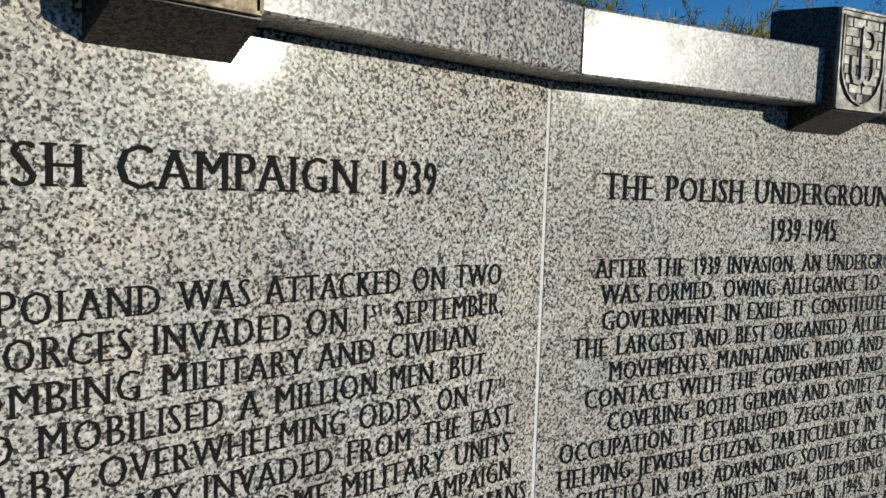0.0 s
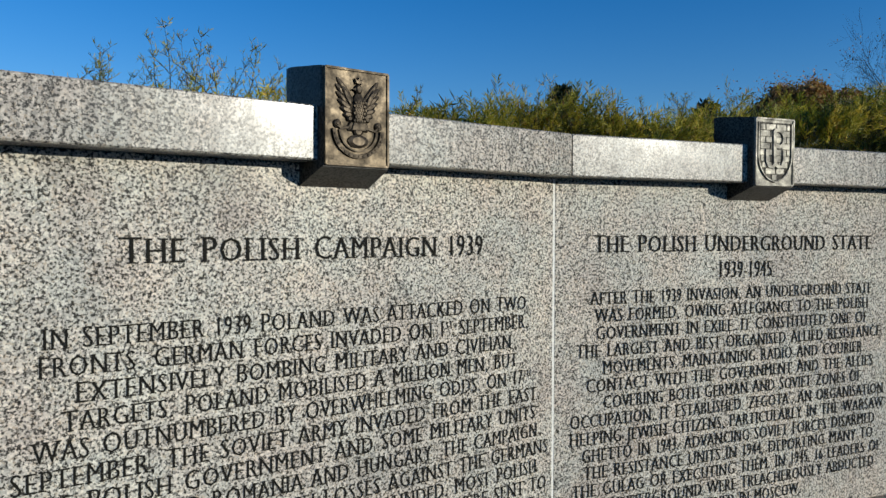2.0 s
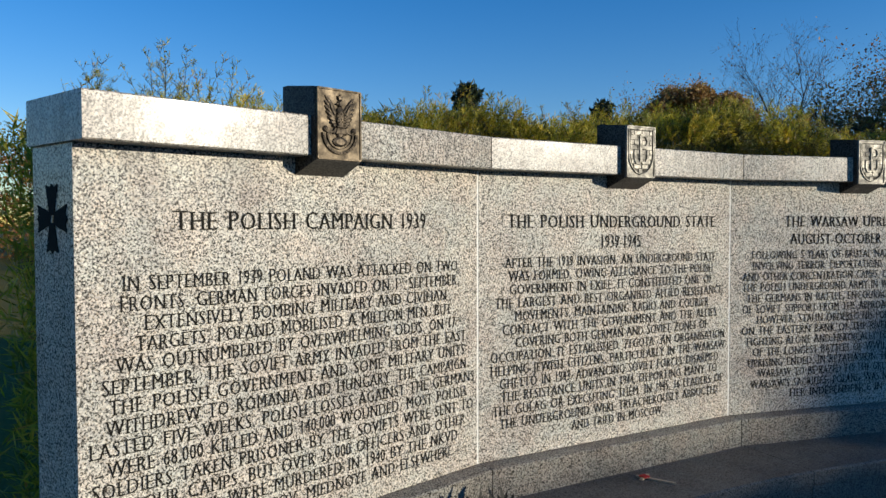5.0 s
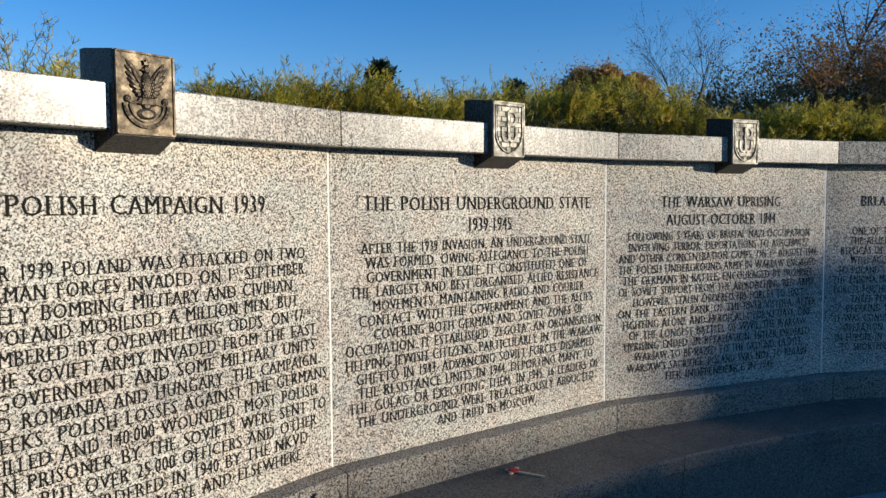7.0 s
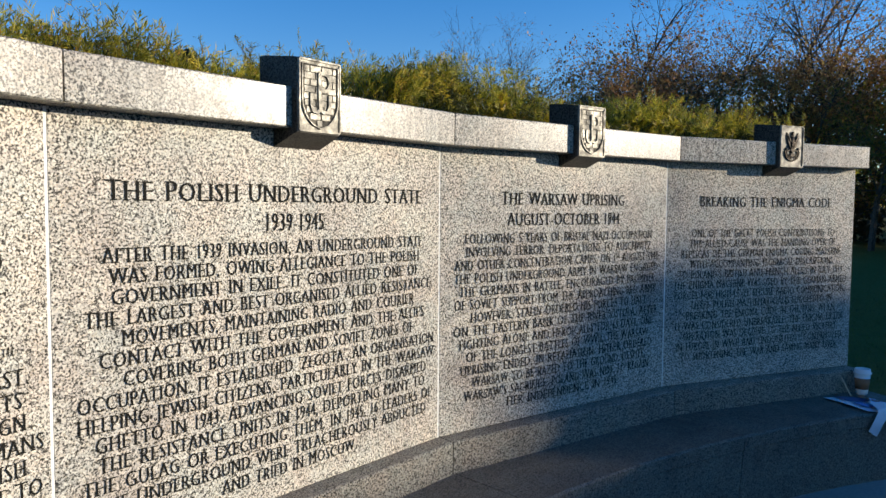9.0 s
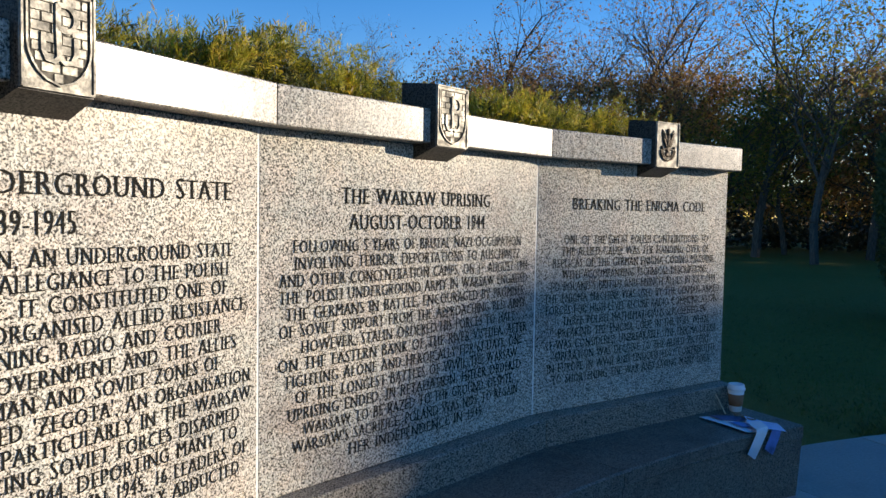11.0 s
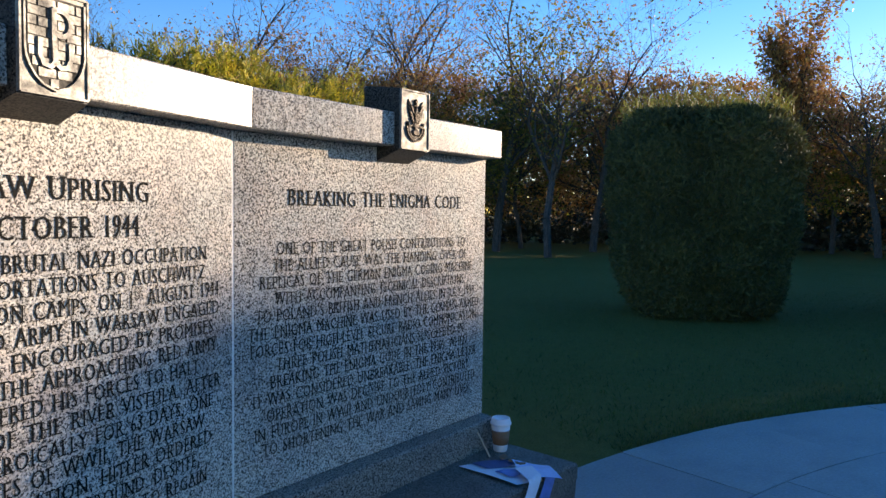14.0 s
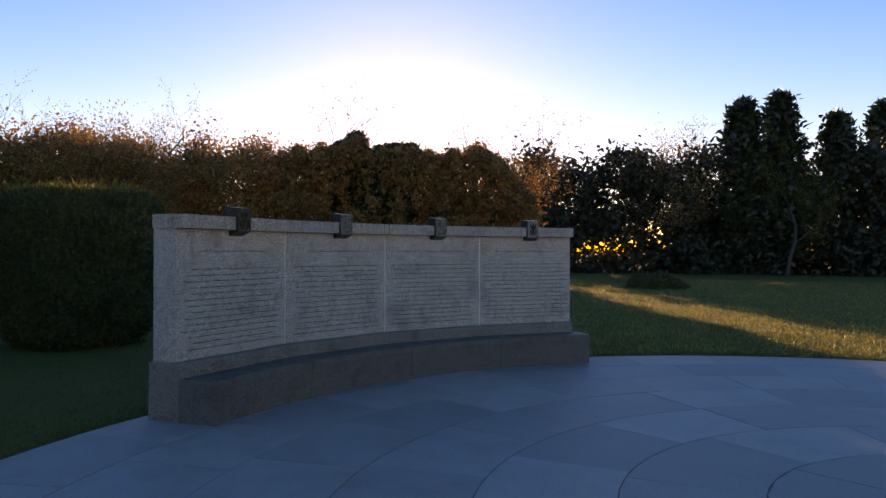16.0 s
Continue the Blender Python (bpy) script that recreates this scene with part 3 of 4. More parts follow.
def stone_bench(at, label):
    bench = thing("stone_bench", label, "bench", "curved stone benches", at=at)
    cuts = (-0.254, -0.0155, 0.247, 0.487, 0.7192)
    for k in range(4):
        prof = [(BENCH_R + 0.03, 0.0), (R - 0.084, 0.0), (R - 0.084, BENCH_Z - 0.002), (BENCH_R + 0.008, BENCH_Z), (BENCH_R, BENCH_Z - 0.008), (BENCH_R, BENCH_Z - 0.07), (BENCH_R + 0.006, BENCH_Z - 0.075)]
        part("bench_block", *arc_block(prof, cuts[k] + 0.0004, cuts[k + 1] - 0.0004, 18), BENCH_STONE, bench)
    return bench


SECOND = Matrix.Translation((0.356, -1.307, 0)) @ Matrix.Rotation(-1.645, 4, "Z")

# ---- ground and paving ----
PAVE_C, PAVE_R = Vector((0.1, -0.75, 0)), 7.25
ground = new("ground", mesh_of("ground", [(-2000, -2000, -0.014), (2000, -2000, -0.014), (2000, 2000, -0.014), (-2000, 2000, -0.014)], [(0, 1, 2, 3)], LAWN))
tagged(ground, "mown autumn lawn with fallen leaves", "lawn", kind="structure")


def disc(r, z, n=96):
    return [PAVE_C + Vector((r * math.cos(2 * math.pi * i / n), r * math.sin(2 * math.pi * i / n), z)) for i in range(n)], [tuple(range(n))]


# ---- plants ----
def leaves_mesh(name, at, normals_up, length, width, mat, rng, droop=0.0):
    """Many small leaf blades: each a folded quad, at its own place and turn."""
    n = len(at)
    d = rng.normal(size=(n, 3)) * (1 - normals_up[:, None]) + np.array([0, 0, 1.0]) * normals_up[:, None]
    d /= np.linalg.norm(d, axis=1, keepdims=True) + 1e-9
    d[:, 2] -= droop
    side = np.cross(d, rng.normal(size=(n, 3)))
    side /= np.linalg.norm(side, axis=1, keepdims=True) + 1e-9
    ln = (length * (0.6 + 0.8 * rng.random(n)))[:, None]
    wd = (width * (0.6 + 0.8 * rng.random(n)))[:, None]
    v = np.stack([at, at + d * ln * 0.5 + side * wd * 0.5, at + d * ln, at + d * ln * 0.45 - side * wd * 0.5], 1).reshape(-1, 3)
    me = bpy.data.meshes.new(name)
    me.from_pydata(v.tolist(), [], [(4 * i, 4 * i + 1, 4 * i + 2, 4 * i + 3) for i in range(n)])
    me.materials.append(mat)
    me.update()
    return me


def limb_mesh(name, segs, mat, sides=5):
    """Tapered limbs from segments (start, end, radius at start, radius at end)."""
    verts, faces = [], []
    for a, b, ra, rb in segs:
        d = (b - a).normalized() if (b - a).length > 1e-6 else Vector((0, 0, 1))
        u = d.orthogonal().normalized()
        w = d.cross(u)
        k = len(verts)
        n = sides if ra > 0.02 else 3
        for p, r in ((a, ra), (b, rb)):
            for i in range(n):
                t = 2 * math.pi * i / n
                verts.append(p + (u * math.cos(t) + w * math.sin(t)) * r)
        for i in range(n):
            j = (i + 1) % n
            faces.append((k + i, k + j, k + n + j, k + n + i))
    return mesh_of(name, verts, faces, mat)


def grow(rng, height, spread, levels, first, forks):
    """Limbs of a broad-leaved tree: a leader that forks again and again. Returns segments and twig ends."""
    segs, ends = [], []

    def branch(p, d, length, radius, level):
        steps = 4 if level < 2 else 3
        q = p
        for i in range(steps):
            d = (d + Vector((rng.gauss(0, 0.13), rng.gauss(0, 0.13), rng.gauss(0.04, 0.08)))).normalized()
            e = q + d * (length / steps)
            r1 = max(0.0028, radius * (1 - 0.48 * (i + 1) / steps))
            segs.append((q, e, max(0.0028, radius * (1 - 0.48 * i / steps)), r1))
            if level < levels and (level > 0 or (i + 1) / steps > first):
                for _ in range(forks if level < 2 else rng.choice((1, 1, 2))):
                    side = Vector((rng.gauss(0, 1), rng.gauss(0, 1), rng.gauss(0.25, 0.4))).normalized()
                    nd = (d * (1 - spread) + side * spread).normalized()
                    branch(e, nd, length * rng.uniform(0.42, 0.68), r1 * rng.uniform(0.42, 0.64), level + 1)
            if level >= levels - 1:
                ends.append(e)
            q = e

    branch(Vector((0, 0, 0)), Vector((0, 0, 1)), height * 0.62, height * 0.017, 0)
    top = sorted(e.z for e in ends)[int(len(ends) * 0.97)]
    k = height / top
    return [(a * k, b * k, ra, rb) for a, b, ra, rb in segs], [e * k for e in ends]


def tree(label, seed, height, spread, levels, leaf_mat, leaves, size, forks=2, first=0.25, cluster=0.35, wood=None, at=None, group="woodland trees"):
    rng, nr = random.Random(seed), np.random.default_rng(seed)
    segs, ends = grow(rng, height, spread, levels, first, forks)
    ob = thing("tree", label, "tree", group, at=at)
    t = new("trunk", limb_mesh("trunk", segs, wood or TWIG))
    t.parent = ob
    if leaves:
        pick = np.array([ends[rng.randrange(len(ends))] for _ in range(leaves)]) + nr.normal(size=(leaves, 3)) * cluster
        pick[:, 2] = np.maximum(pick[:, 2], 0.6)
        c = new("crown", leaves_mesh("crown", pick, nr.random(leaves) * 0.4, size, size * 0.6, leaf_mat, nr, 0.1))
        c.parent = ob
    return ob


def fir(label, seed, height, at, broad=0.19):
    """A conifer: a straight stem with whorls of drooping, needled boughs."""
    rng, nr = random.Random(seed), np.random.default_rng(seed)
    ob = thing("fir_tree", label, "tree", "distant firs", at=at)
    segs = [(Vector((0, 0, 0)), Vector((0, 0, height)), height * 0.016, 0.01)]
    pts = []
    z = height * 0.12
    while z < height * 0.98:
        reach = min((height - z) * 0.36 + 0.22, height * broad)
        for k in range(6):
            a = rng.uniform(0, 2 * math.pi)
            tip = Vector((math.cos(a) * reach, math.sin(a) * reach, z + reach * rng.uniform(-0.05, 0.35)))
            segs.append((Vector((0, 0, z)), tip, 0.02, 0.006))
            for i in range(40):
                f = 0.2 + 0.8 * rng.random()
                pts.append(Vector((0, 0, z)).lerp(tip, f) + Vector((rng.gauss(0, 0.14), rng.gauss(0, 0.14), rng.gauss(0, 0.12))))
        z += height * 0.035
    t = new("trunk", limb_mesh("trunk", segs, TRUNK))
    t.parent = ob
    c = new("crown", leaves_mesh("crown", np.array([tuple(p) for p in pts]), np.full(len(pts), 0.25), 0.34, 0.14, FIR_LEAF, nr))
    c.parent = ob
    return ob


def polar(az, d, z=0.0):
    """A place by compass angle (degrees clockwise from +y) and distance from where the camera turns."""
    return Vector((0.9 + d * math.sin(radians(az)), 4.9 + d * math.cos(radians(az)), z))


def stand(az, d, size=1.0, turn=0.0):
    return Matrix.Translation(polar(az, d)) @ Matrix.Rotation(turn, 4, "Z") @ Matrix.Scale(size, 4)


# hedge behind the wall
HEDGE_START = -0.182


def sprays_mesh(name, at, axis, length, mat, rng, pairs=8):
    """Feathery conifer sprays: a short axis each, with leaflets that branch off to both sides and shorten to the tip."""
    n, k = len(at), 2 * pairs + 1
    axis = axis / (np.linalg.norm(axis, axis=1, keepdims=True) + 1e-9)
    side = np.cross(axis, rng.normal(size=(n, 3)))
    side /= np.linalg.norm(side, axis=1, keepdims=True) + 1e-9
    flat = np.cross(axis, side)
    f = np.append(np.repeat(np.linspace(0.12, 0.88, pairs), 2), 0.72)
    sign = np.append(np.tile([-1.0, 1.0], pairs), 0.0)
    ln = length[:, None] * (0.30 * (1 - 0.62 * f) + 0.06)[None] * rng.uniform(0.7, 1.25, (n, k))
    droop = np.array([0, 0, -0.16]) * length[:, None, None] * (f ** 2)[None, :, None]
    base = at[:, None] + axis[:, None] * (length[:, None] * f)[..., None] + droop
    d = axis[:, None] * 0.80 + side[:, None] * (0.68 * sign)[None, :, None] + rng.normal(size=(n, k, 3)) * 0.16
    d /= np.linalg.norm(d, axis=2, keepdims=True)
    w = np.cross(d, flat[:, None] + rng.normal(size=(n, k, 3)) * 0.4)
    w /= np.linalg.norm(w, axis=2, keepdims=True) + 1e-9
    wd = 0.0050 * rng.uniform(0.7, 1.3, (n, k, 1))
    tip = base + d * ln[..., None]
    v = np.stack([base, base + d * ln[..., None] * 0.45 + w * wd / 2, tip, base + d * ln[..., None] * 0.45 - w * wd / 2], 2).reshape(-1, 3)
    me = bpy.data.meshes.new(name)
    me.from_pydata(v.tolist(), [], [(4 * i, 4 * i + 1, 4 * i + 2, 4 * i + 3) for i in range(n * k)])
    me.materials.append(mat)
    me.update()
    return me


def conifer_hedge(label):
    nr = np.random.default_rng(5)
    hedge = thing("hedge", label, "hedge")

    def top_of(phi):
        lump = 0.10 * np.sin(phi * 23) + 0.07 * np.sin(phi * 57 + 1) + 0.05 * np.sin(phi * 131)
        drop = np.interp(phi, [-0.6, -0.3, -0.2, 0.0, 0.12, 0.25, 0.42, 0.55, 0.8], [-0.06, -0.06, -0.11, -0.04, 0.02, 0.12, 0.13, 0.04, -0.02])
        return 2.15 + 0.5 * lump + drop - 0.5 * np.clip((phi - 0.70) / 0.10, 0, 1) ** 2

    # inner fill behind the tufts
    n = 60000
    phi = nr.uniform(HEDGE_START, 0.80, n)
    over = nr.random(n) < 0.5
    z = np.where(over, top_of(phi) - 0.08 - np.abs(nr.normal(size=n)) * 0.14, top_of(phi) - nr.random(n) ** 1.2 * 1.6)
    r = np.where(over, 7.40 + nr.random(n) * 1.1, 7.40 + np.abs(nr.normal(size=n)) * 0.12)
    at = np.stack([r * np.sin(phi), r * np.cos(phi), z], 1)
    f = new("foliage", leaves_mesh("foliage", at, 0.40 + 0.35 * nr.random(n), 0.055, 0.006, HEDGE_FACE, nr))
    f.parent = hedge
    # tufts of sprays that spread from the ends of the boughs
    def tufted(name, tufts, each, front, sizes, leaf):
        tp = nr.uniform(HEDGE_START + 0.01, 0.78, tufts)
        tr = nr.uniform(7.38, 7.50, tufts) if front else 7.42 + 1.03 * nr.random(tufts) ** 1.4
        tz = top_of(tp) - (0.20 + nr.random(tufts) ** 1.6 * 0.7 if front else 0.11) + nr.normal(size=tufts) * 0.04
        centre = np.stack([tr * np.sin(tp), tr * np.cos(tp), tz], 1)
        lean = np.stack([-np.sin(tp), -np.cos(tp), np.full(tufts, 0.0)], 1) * (0.9 if front else 0.2) + np.array([0.0, 0.0, 0.5 if front else 0.8])
        lean += nr.normal(size=(tufts, 3)) * 0.28
        axis = np.repeat(lean, each, 0) + nr.normal(size=(tufts * each, 3)) * 0.5
        foot = np.repeat(centre, each, 0) + nr.normal(size=(tufts * each, 3)) * np.array([0.07, 0.07, 0.035])
        length = np.repeat(nr.uniform(*sizes, tufts), each) * nr.uniform(0.65, 1.2, tufts * each)
        sp = new(name, sprays_mesh(name, foot, axis, length, leaf, nr))
        sp.parent = hedge
        return sp

    tagged(tufted("top_sprays", 330, 34, False, (0.09, 0.18), HEDGE_LEAF), "golden sprays along the top")
    tagged(tufted("face_sprays", 180, 24, True, (0.08, 0.14), HEDGE_FACE), "dark foliage of the clipped face")
    # the far side and the two ends
    m = 27000
    pb = nr.uniform(HEDGE_START, 0.76, m)
    rb = 8.42 + np.abs(nr.normal(size=m)) * 0.09
    tip = nr.random(m)
    pb = np.where(tip < 0.14, HEDGE_START + 0.01 - np.abs(nr.normal(size=m)) * 0.008, np.where(tip > 0.88, 0.745 + np.abs(nr.normal(size=m)) * 0.012, pb))
    rb = np.where((tip < 0.14) | (tip > 0.88), nr.uniform(7.42, 8.5, m), rb)
    zb = 0.05 + 2.0 * nr.random(m)
    back = new("far_side", leaves_mesh("far_side", np.stack([rb * np.sin(pb), rb * np.cos(pb), zb], 1), 0.3 + 0.3 * nr.random(m), 0.11, 0.011, HEDGE_LEAF, nr))
    back.parent = hedge
    tagged(back, kind="stuff")
    # long shoots that stand above the clipped top
    rng = random.Random(8)
    segs, pts = [], []
    for i in range(330):
        lanky = i < 40
        a = rng.uniform(HEDGE_START, -0.08) if lanky else rng.uniform(HEDGE_START, 0.78) if i % 3 else rng.uniform(0.0, 0.78)
        if not lanky and -0.14 < a < 0.06 and rng.random() < 0.72:
            continue
        rr = rng.uniform(7.4, 8.4)
        tall = rng.uniform(0.12, 0.38) if lanky else rng.uniform(0.06, 0.20) * (1.7 if rng.random() < 0.15 else 1.0)
        q = ring_point(rr, a, 2.04 + 0.10 * max(0.0, min(1.0, (a + 0.2) * 2.5)))
        d = Vector((rng.gauss(0.25, 0.45), rng.gauss(0, 0.35), 0.9)).normalized()
        for s in range(4):
            e = q + d * (tall / 4)
            segs.append((q, e, 0.0028 * (1 - s / 5), 0.0028 * (1 - (s + 1) / 5)))
            for _ in range(9):
                pts.append(tuple(q.lerp(e, rng.random())))
            for side in (-1, 1):
                f = (d * 0.75 + Vector((side * rng.uniform(0.3, 0.7), rng.gauss(0, 0.4), 0.1))).normalized()
                tip = e + f * tall * rng.uniform(0.16, 0.34) * (1 - s / 6)
                segs.append((e, tip, 0.0016, 0.0006))
                for _ in range(9):
                    pts.append(tuple(e.lerp(tip, rng.random())))
            d = (d + Vector((rng.gauss(0.02, 0.15), rng.gauss(0, 0.15), 0))).normalized()
            q = e
    s = tagged(new("shoot_growth", limb_mesh("shoot_growth", segs, TWIG)), kind="stuff")
    s.parent = hedge
    sp = new("spray", leaves_mesh("spray", np.array(pts), np.full(len(pts), 0.5), 0.026, 0.0030, HEDGE_LEAF, nr))
    sp.parent = hedge
    core = part("core", *arc_block([(7.5, 0), (8.4, 0), (8.4, 1.9), (8.2, 2.02), (7.7, 2.02), (7.5, 1.9)], HEDGE_START + 0.02, 0.74, 24), YEW_LEAF, hedge, "dark inner branches")
    return hedge


def clipped_yew(label, centre, rx, height, seed, shaggy):
    """A yew clipped to a rounded drum that narrows to its foot."""
    nr = np.random.default_rng(seed)
    ob = thing("clipped_yew", label, "shrub", "clipped yews", at=Matrix.Translation(centre))
    n = 75000
    a = nr.uniform(0, 2 * math.pi, n)
    z = height * nr.random(n) ** 0.85
    sq = 1.0 / (np.abs(np.cos(a)) ** 3.2 + np.abs(np.sin(a)) ** 3.2) ** (1 / 3.2)
    prof = np.interp(z / height, [0, 0.06, 0.2, 0.5, 0.8, 0.93, 1.0], [0.70, 0.80, 0.88, 0.97, 1.0, 0.93, 0.74])
    rad = rx * sq * prof * (1 + 0.03 * np.sin(a * 5 + seed) + 0.025 * np.sin(z * 6 + a * 3)) - np.abs(nr.normal(size=n)) * 0.07
    cap = nr.random(n) < 0.24
    rad = np.where(cap, rx * sq * 0.78 * np.sqrt(nr.random(n)), rad)
    z = np.where(cap, height - 0.02 - np.abs(nr.normal(size=n)) * 0.07 + 0.05 * np.sin(a * 4), z)
    at = np.stack([rad * np.cos(a), rad * np.sin(a), z], 1)
    f = new("foliage", leaves_mesh("foliage", at, 0.2 + 0.4 * nr.random(n), 0.09, 0.024, YEW_LEAF, nr))
    f.parent = ob
    m = int(3000 * shaggy)
    if m:
        a2, r2 = nr.uniform(0, 2 * math.pi, m), rx * 0.92 * np.sqrt(nr.random(m))
        plume = 0.5 + 0.5 * np.sin(a2 * 7 + seed) * np.sin(r2 * 9 + 1)
        at2 = np.stack([r2 * np.cos(a2), r2 * np.sin(a2), height - 0.06 + (0.12 + 0.36 * shaggy * plume) * nr.random(m) ** 1.5], 1)
        s = new("top_growth", leaves_mesh("top_growth", at2, np.full(m, 0.65), 0.15, 0.014, YEW_TIP, nr))
        tagged(s, kind="stuff")
        s.parent = ob
    ring, faces = [], []
    levels = ((0.0, 0.55), (0.1, 0.72), (0.5, 0.88), (0.85, 0.88), (0.95, 0.6))
    for h, k in levels:
        ring += [(rx * k * math.cos(2 * math.pi * i / 20), rx * k * math.sin(2 * math.pi * i / 20), height * h) for i in range(20)]
    for lay in range(len(levels) - 1):
        faces += [(lay * 20 + i, lay * 20 + (i + 1) % 20, lay * 20 + 20 + (i + 1) % 20, lay * 20 + 20 + i) for i in range(20)]
    faces.append(tuple(range(80, 100)))
    part("core", ring, faces, YEW_LEAF, ob, "dark inner branches")
    return ob


# skyline of the woodland edge: compass angle, elevation of its dense top
SKYLINE = ((-35, 6.4), (-16, 7.4), (-9, 6.9), (-4, 7.9), (1, 7.2), (7, 6.4), (13, 4.6), (20, 3), (46, 4), (50.5, 7.6), (51.6, 9.6), (53.2, 10.6), (54.0, 10.2), (55.0, 10.7), (56.2, 9.6), (57.4, 9.9), (58.6, 9.0), (66, 8.8), (70, 10.4), (78, 10.8), (86, 11.6), (92, 10.8), (100, 11.4), (106, 10.6), (112, 9.8), (118, 8.8), (121, 7.6), (124, 9.0), (126, 7.4), (128, 8.5), (130, 7.0),
           (132, 8.7), (134, 7.2), (136.5, 8.9), (138.5, 7.4), (139.4, 8.2), (140.25, 7.5), (141.2, 8.4), (141.9, 7.8), (142.5, 8.3), (142.8, 8.40), (143.2, 8.60), (143.45, 8.85), (143.7, 9.05), (144.05, 9.08), (144.24, 9.02), (144.36, 8.86), (144.43, 8.50), (144.49, 8.0), (144.56, 7.82), (145.0, 7.86), (145.5, 8.0), (145.9, 8.08), (146.5, 8.19), (147.5, 8.26), (148.2, 8.2), (148.7, 7.4), (149.3, 8.0), (150.2, 7.3), (151.2, 8.2), (152.0, 7.4), (153.0, 8.5), (153.9, 7.8), (155.2, 7.2), (156.4, 5.6), (157.6, 3.6))


def thicket(name, d0, d1, az0, az1, count, clumps, lift, leaf, size, seed, label, floor=0.9, tuft=(0.35, 0.95)):
    """The dense edge of a wood: clumps of leaves under an uneven top."""
    nr = np.random.default_rng(seed)
    az = nr.uniform(az0, az1, clumps)
    d = nr.uniform(d0, d1, clumps)
    top = 1.6 + np.tan(np.radians(np.interp(az, [s[0] for s in SKYLINE], [s[1] for s in SKYLINE]) + lift)) * d
    rad = nr.uniform(tuft[0], tuft[1], clumps)
    h = top - rad * 0.75 - nr.random(clumps) ** 1.5 * (top - floor)
    x = 0.9 + d * np.sin(np.radians(az))
    y = 4.9 + d * np.cos(np.radians(az))
    c = np.stack([x, y, np.maximum(h, 0.3)], 1)
    pick = nr.integers(0, clumps, count)
    at = c[pick] + nr.normal(size=(count, 3)) * rad[pick][:, None] * np.array([0.5, 0.5, 0.42])
    at[:, 2] = np.maximum(at[:, 2], 0.05)
    ob = new(name, leaves_mesh(name, at, nr.random(count) * 0.4, size, size * 0.62, leaf, nr, 0.1))
    return tagged(ob, label, "woodland", kind="stuff")


# ---- small things ----
def lathe(profile, n=24):
    verts = [(r * math.cos(2 * math.pi * i / n), r * math.sin(2 * math.pi * i / n), z) for r, z in profile for i in range(n)]
    faces = [(l * n + i, l * n + (i + 1) % n, l * n + n + (i + 1) % n, l * n + n + i) for l in range(len(profile) - 1) for i in range(n)]
    return verts, faces


def paper_cup(at):
    cup = thing("paper_cup", "white takeaway paper cup with brown sleeve and lid", "cup", at=Matrix.Translation(at) @ Matrix.Scale(1.15, 4))
    part("cup_body", *lathe([(0.0, 0.0), (0.027, 0.0), (0.029, 0.004), (0.041, 0.118), (0.0, 0.118)]), CUP_WHITE, cup, smooth=True)
    part("sleeve", *lathe([(0.0318, 0.030), (0.0326, 0.030), (0.0392, 0.090), (0.0382, 0.090)]), SLEEVE, cup, "brown card sleeve", smooth=True)
    part("lid", *lathe([(0.0425, 0.112), (0.0445, 0.114), (0.0445, 0.122), (0.041, 0.125), (0.039, 0.138), (0.0365, 0.141), (0.033, 0.135), (0.0, 0.134)]), LID_WHITE, cup, "white plastic lid", smooth=True)
    return cup


def sheet(name, label, corners, mat, wave, seed, parent=None, drop=None):
    """A thin curled sheet of paper laid between four corners; past drop it bends down over the edge."""
    rng = random.Random(seed)
    a, b, c, d = (Vector(p) for p in corners)
    n, verts, faces = 14, [], []
    ph = rng.uniform(0, 6)
    for lay in (0.0006, 0.0):
        for i in range(n + 1):
            for j in range(n + 1):
                u, v = i / n, j / n
                p = a.lerp(b, u).lerp(d.lerp(c, u), v)
                p = p + Vector((0, 0, lay + wave * (0.5 + 0.5 * math.sin(5 * u + 3 * v + ph)) + wave * 0.8 * (u - 0.5) ** 2))
                r = math.hypot(p.x, p.y)
                if drop and r < drop:
                    over = drop - r
                    k = (drop - 0.012 * (1 - math.exp(-over / 0.012))) / r
                    p = Vector((p.x * k, p.y * k, p.z - max(0.0, over - 0.006)))
                verts.append(p)
    m = (n + 1) ** 2
    for i in range(n):
        for j in range(n):
            k = i * (n + 1) + j
            faces.append((k, k + 1, k + n + 2, k + n + 1))
            faces.append((m + k, m + k + n + 1, m + k + n + 2, m + k + 1))
    if parent:
        return part(name, verts, faces, mat, parent, fix=False)
    ob = thing(name, label, "leaflet")
    part("page", verts, faces, mat, ob, fix=False)
    return ob


def dead_leaf(at, turn, size, seed):
    rng = random.Random(seed)
    s = Shape()
    pts = [(size * (0.5 - 0.5 * math.cos(t)) - size / 2, size * 0.32 * math.sin(t) * (1 + 0.3 * math.sin(5 * t))) for t in [2 * math.pi * i / 12 for i in range(12)]]
    s.prism(pts, 0.0, 0.004, 0.8)
    c, d = math.cos(turn), math.sin(turn)
    ob = thing("fallen_leaf", "curled brown fallen leaf on the stone bench", "leaf", "fallen leaves", at=Matrix.Translation(at))
    part("blade", [(c * x - d * y, d * x + c * y, w + 0.05 * size * math.sin(9 * x / size)) for x, y, w in s.v], s.f, SLEEVE, ob)
    return ob


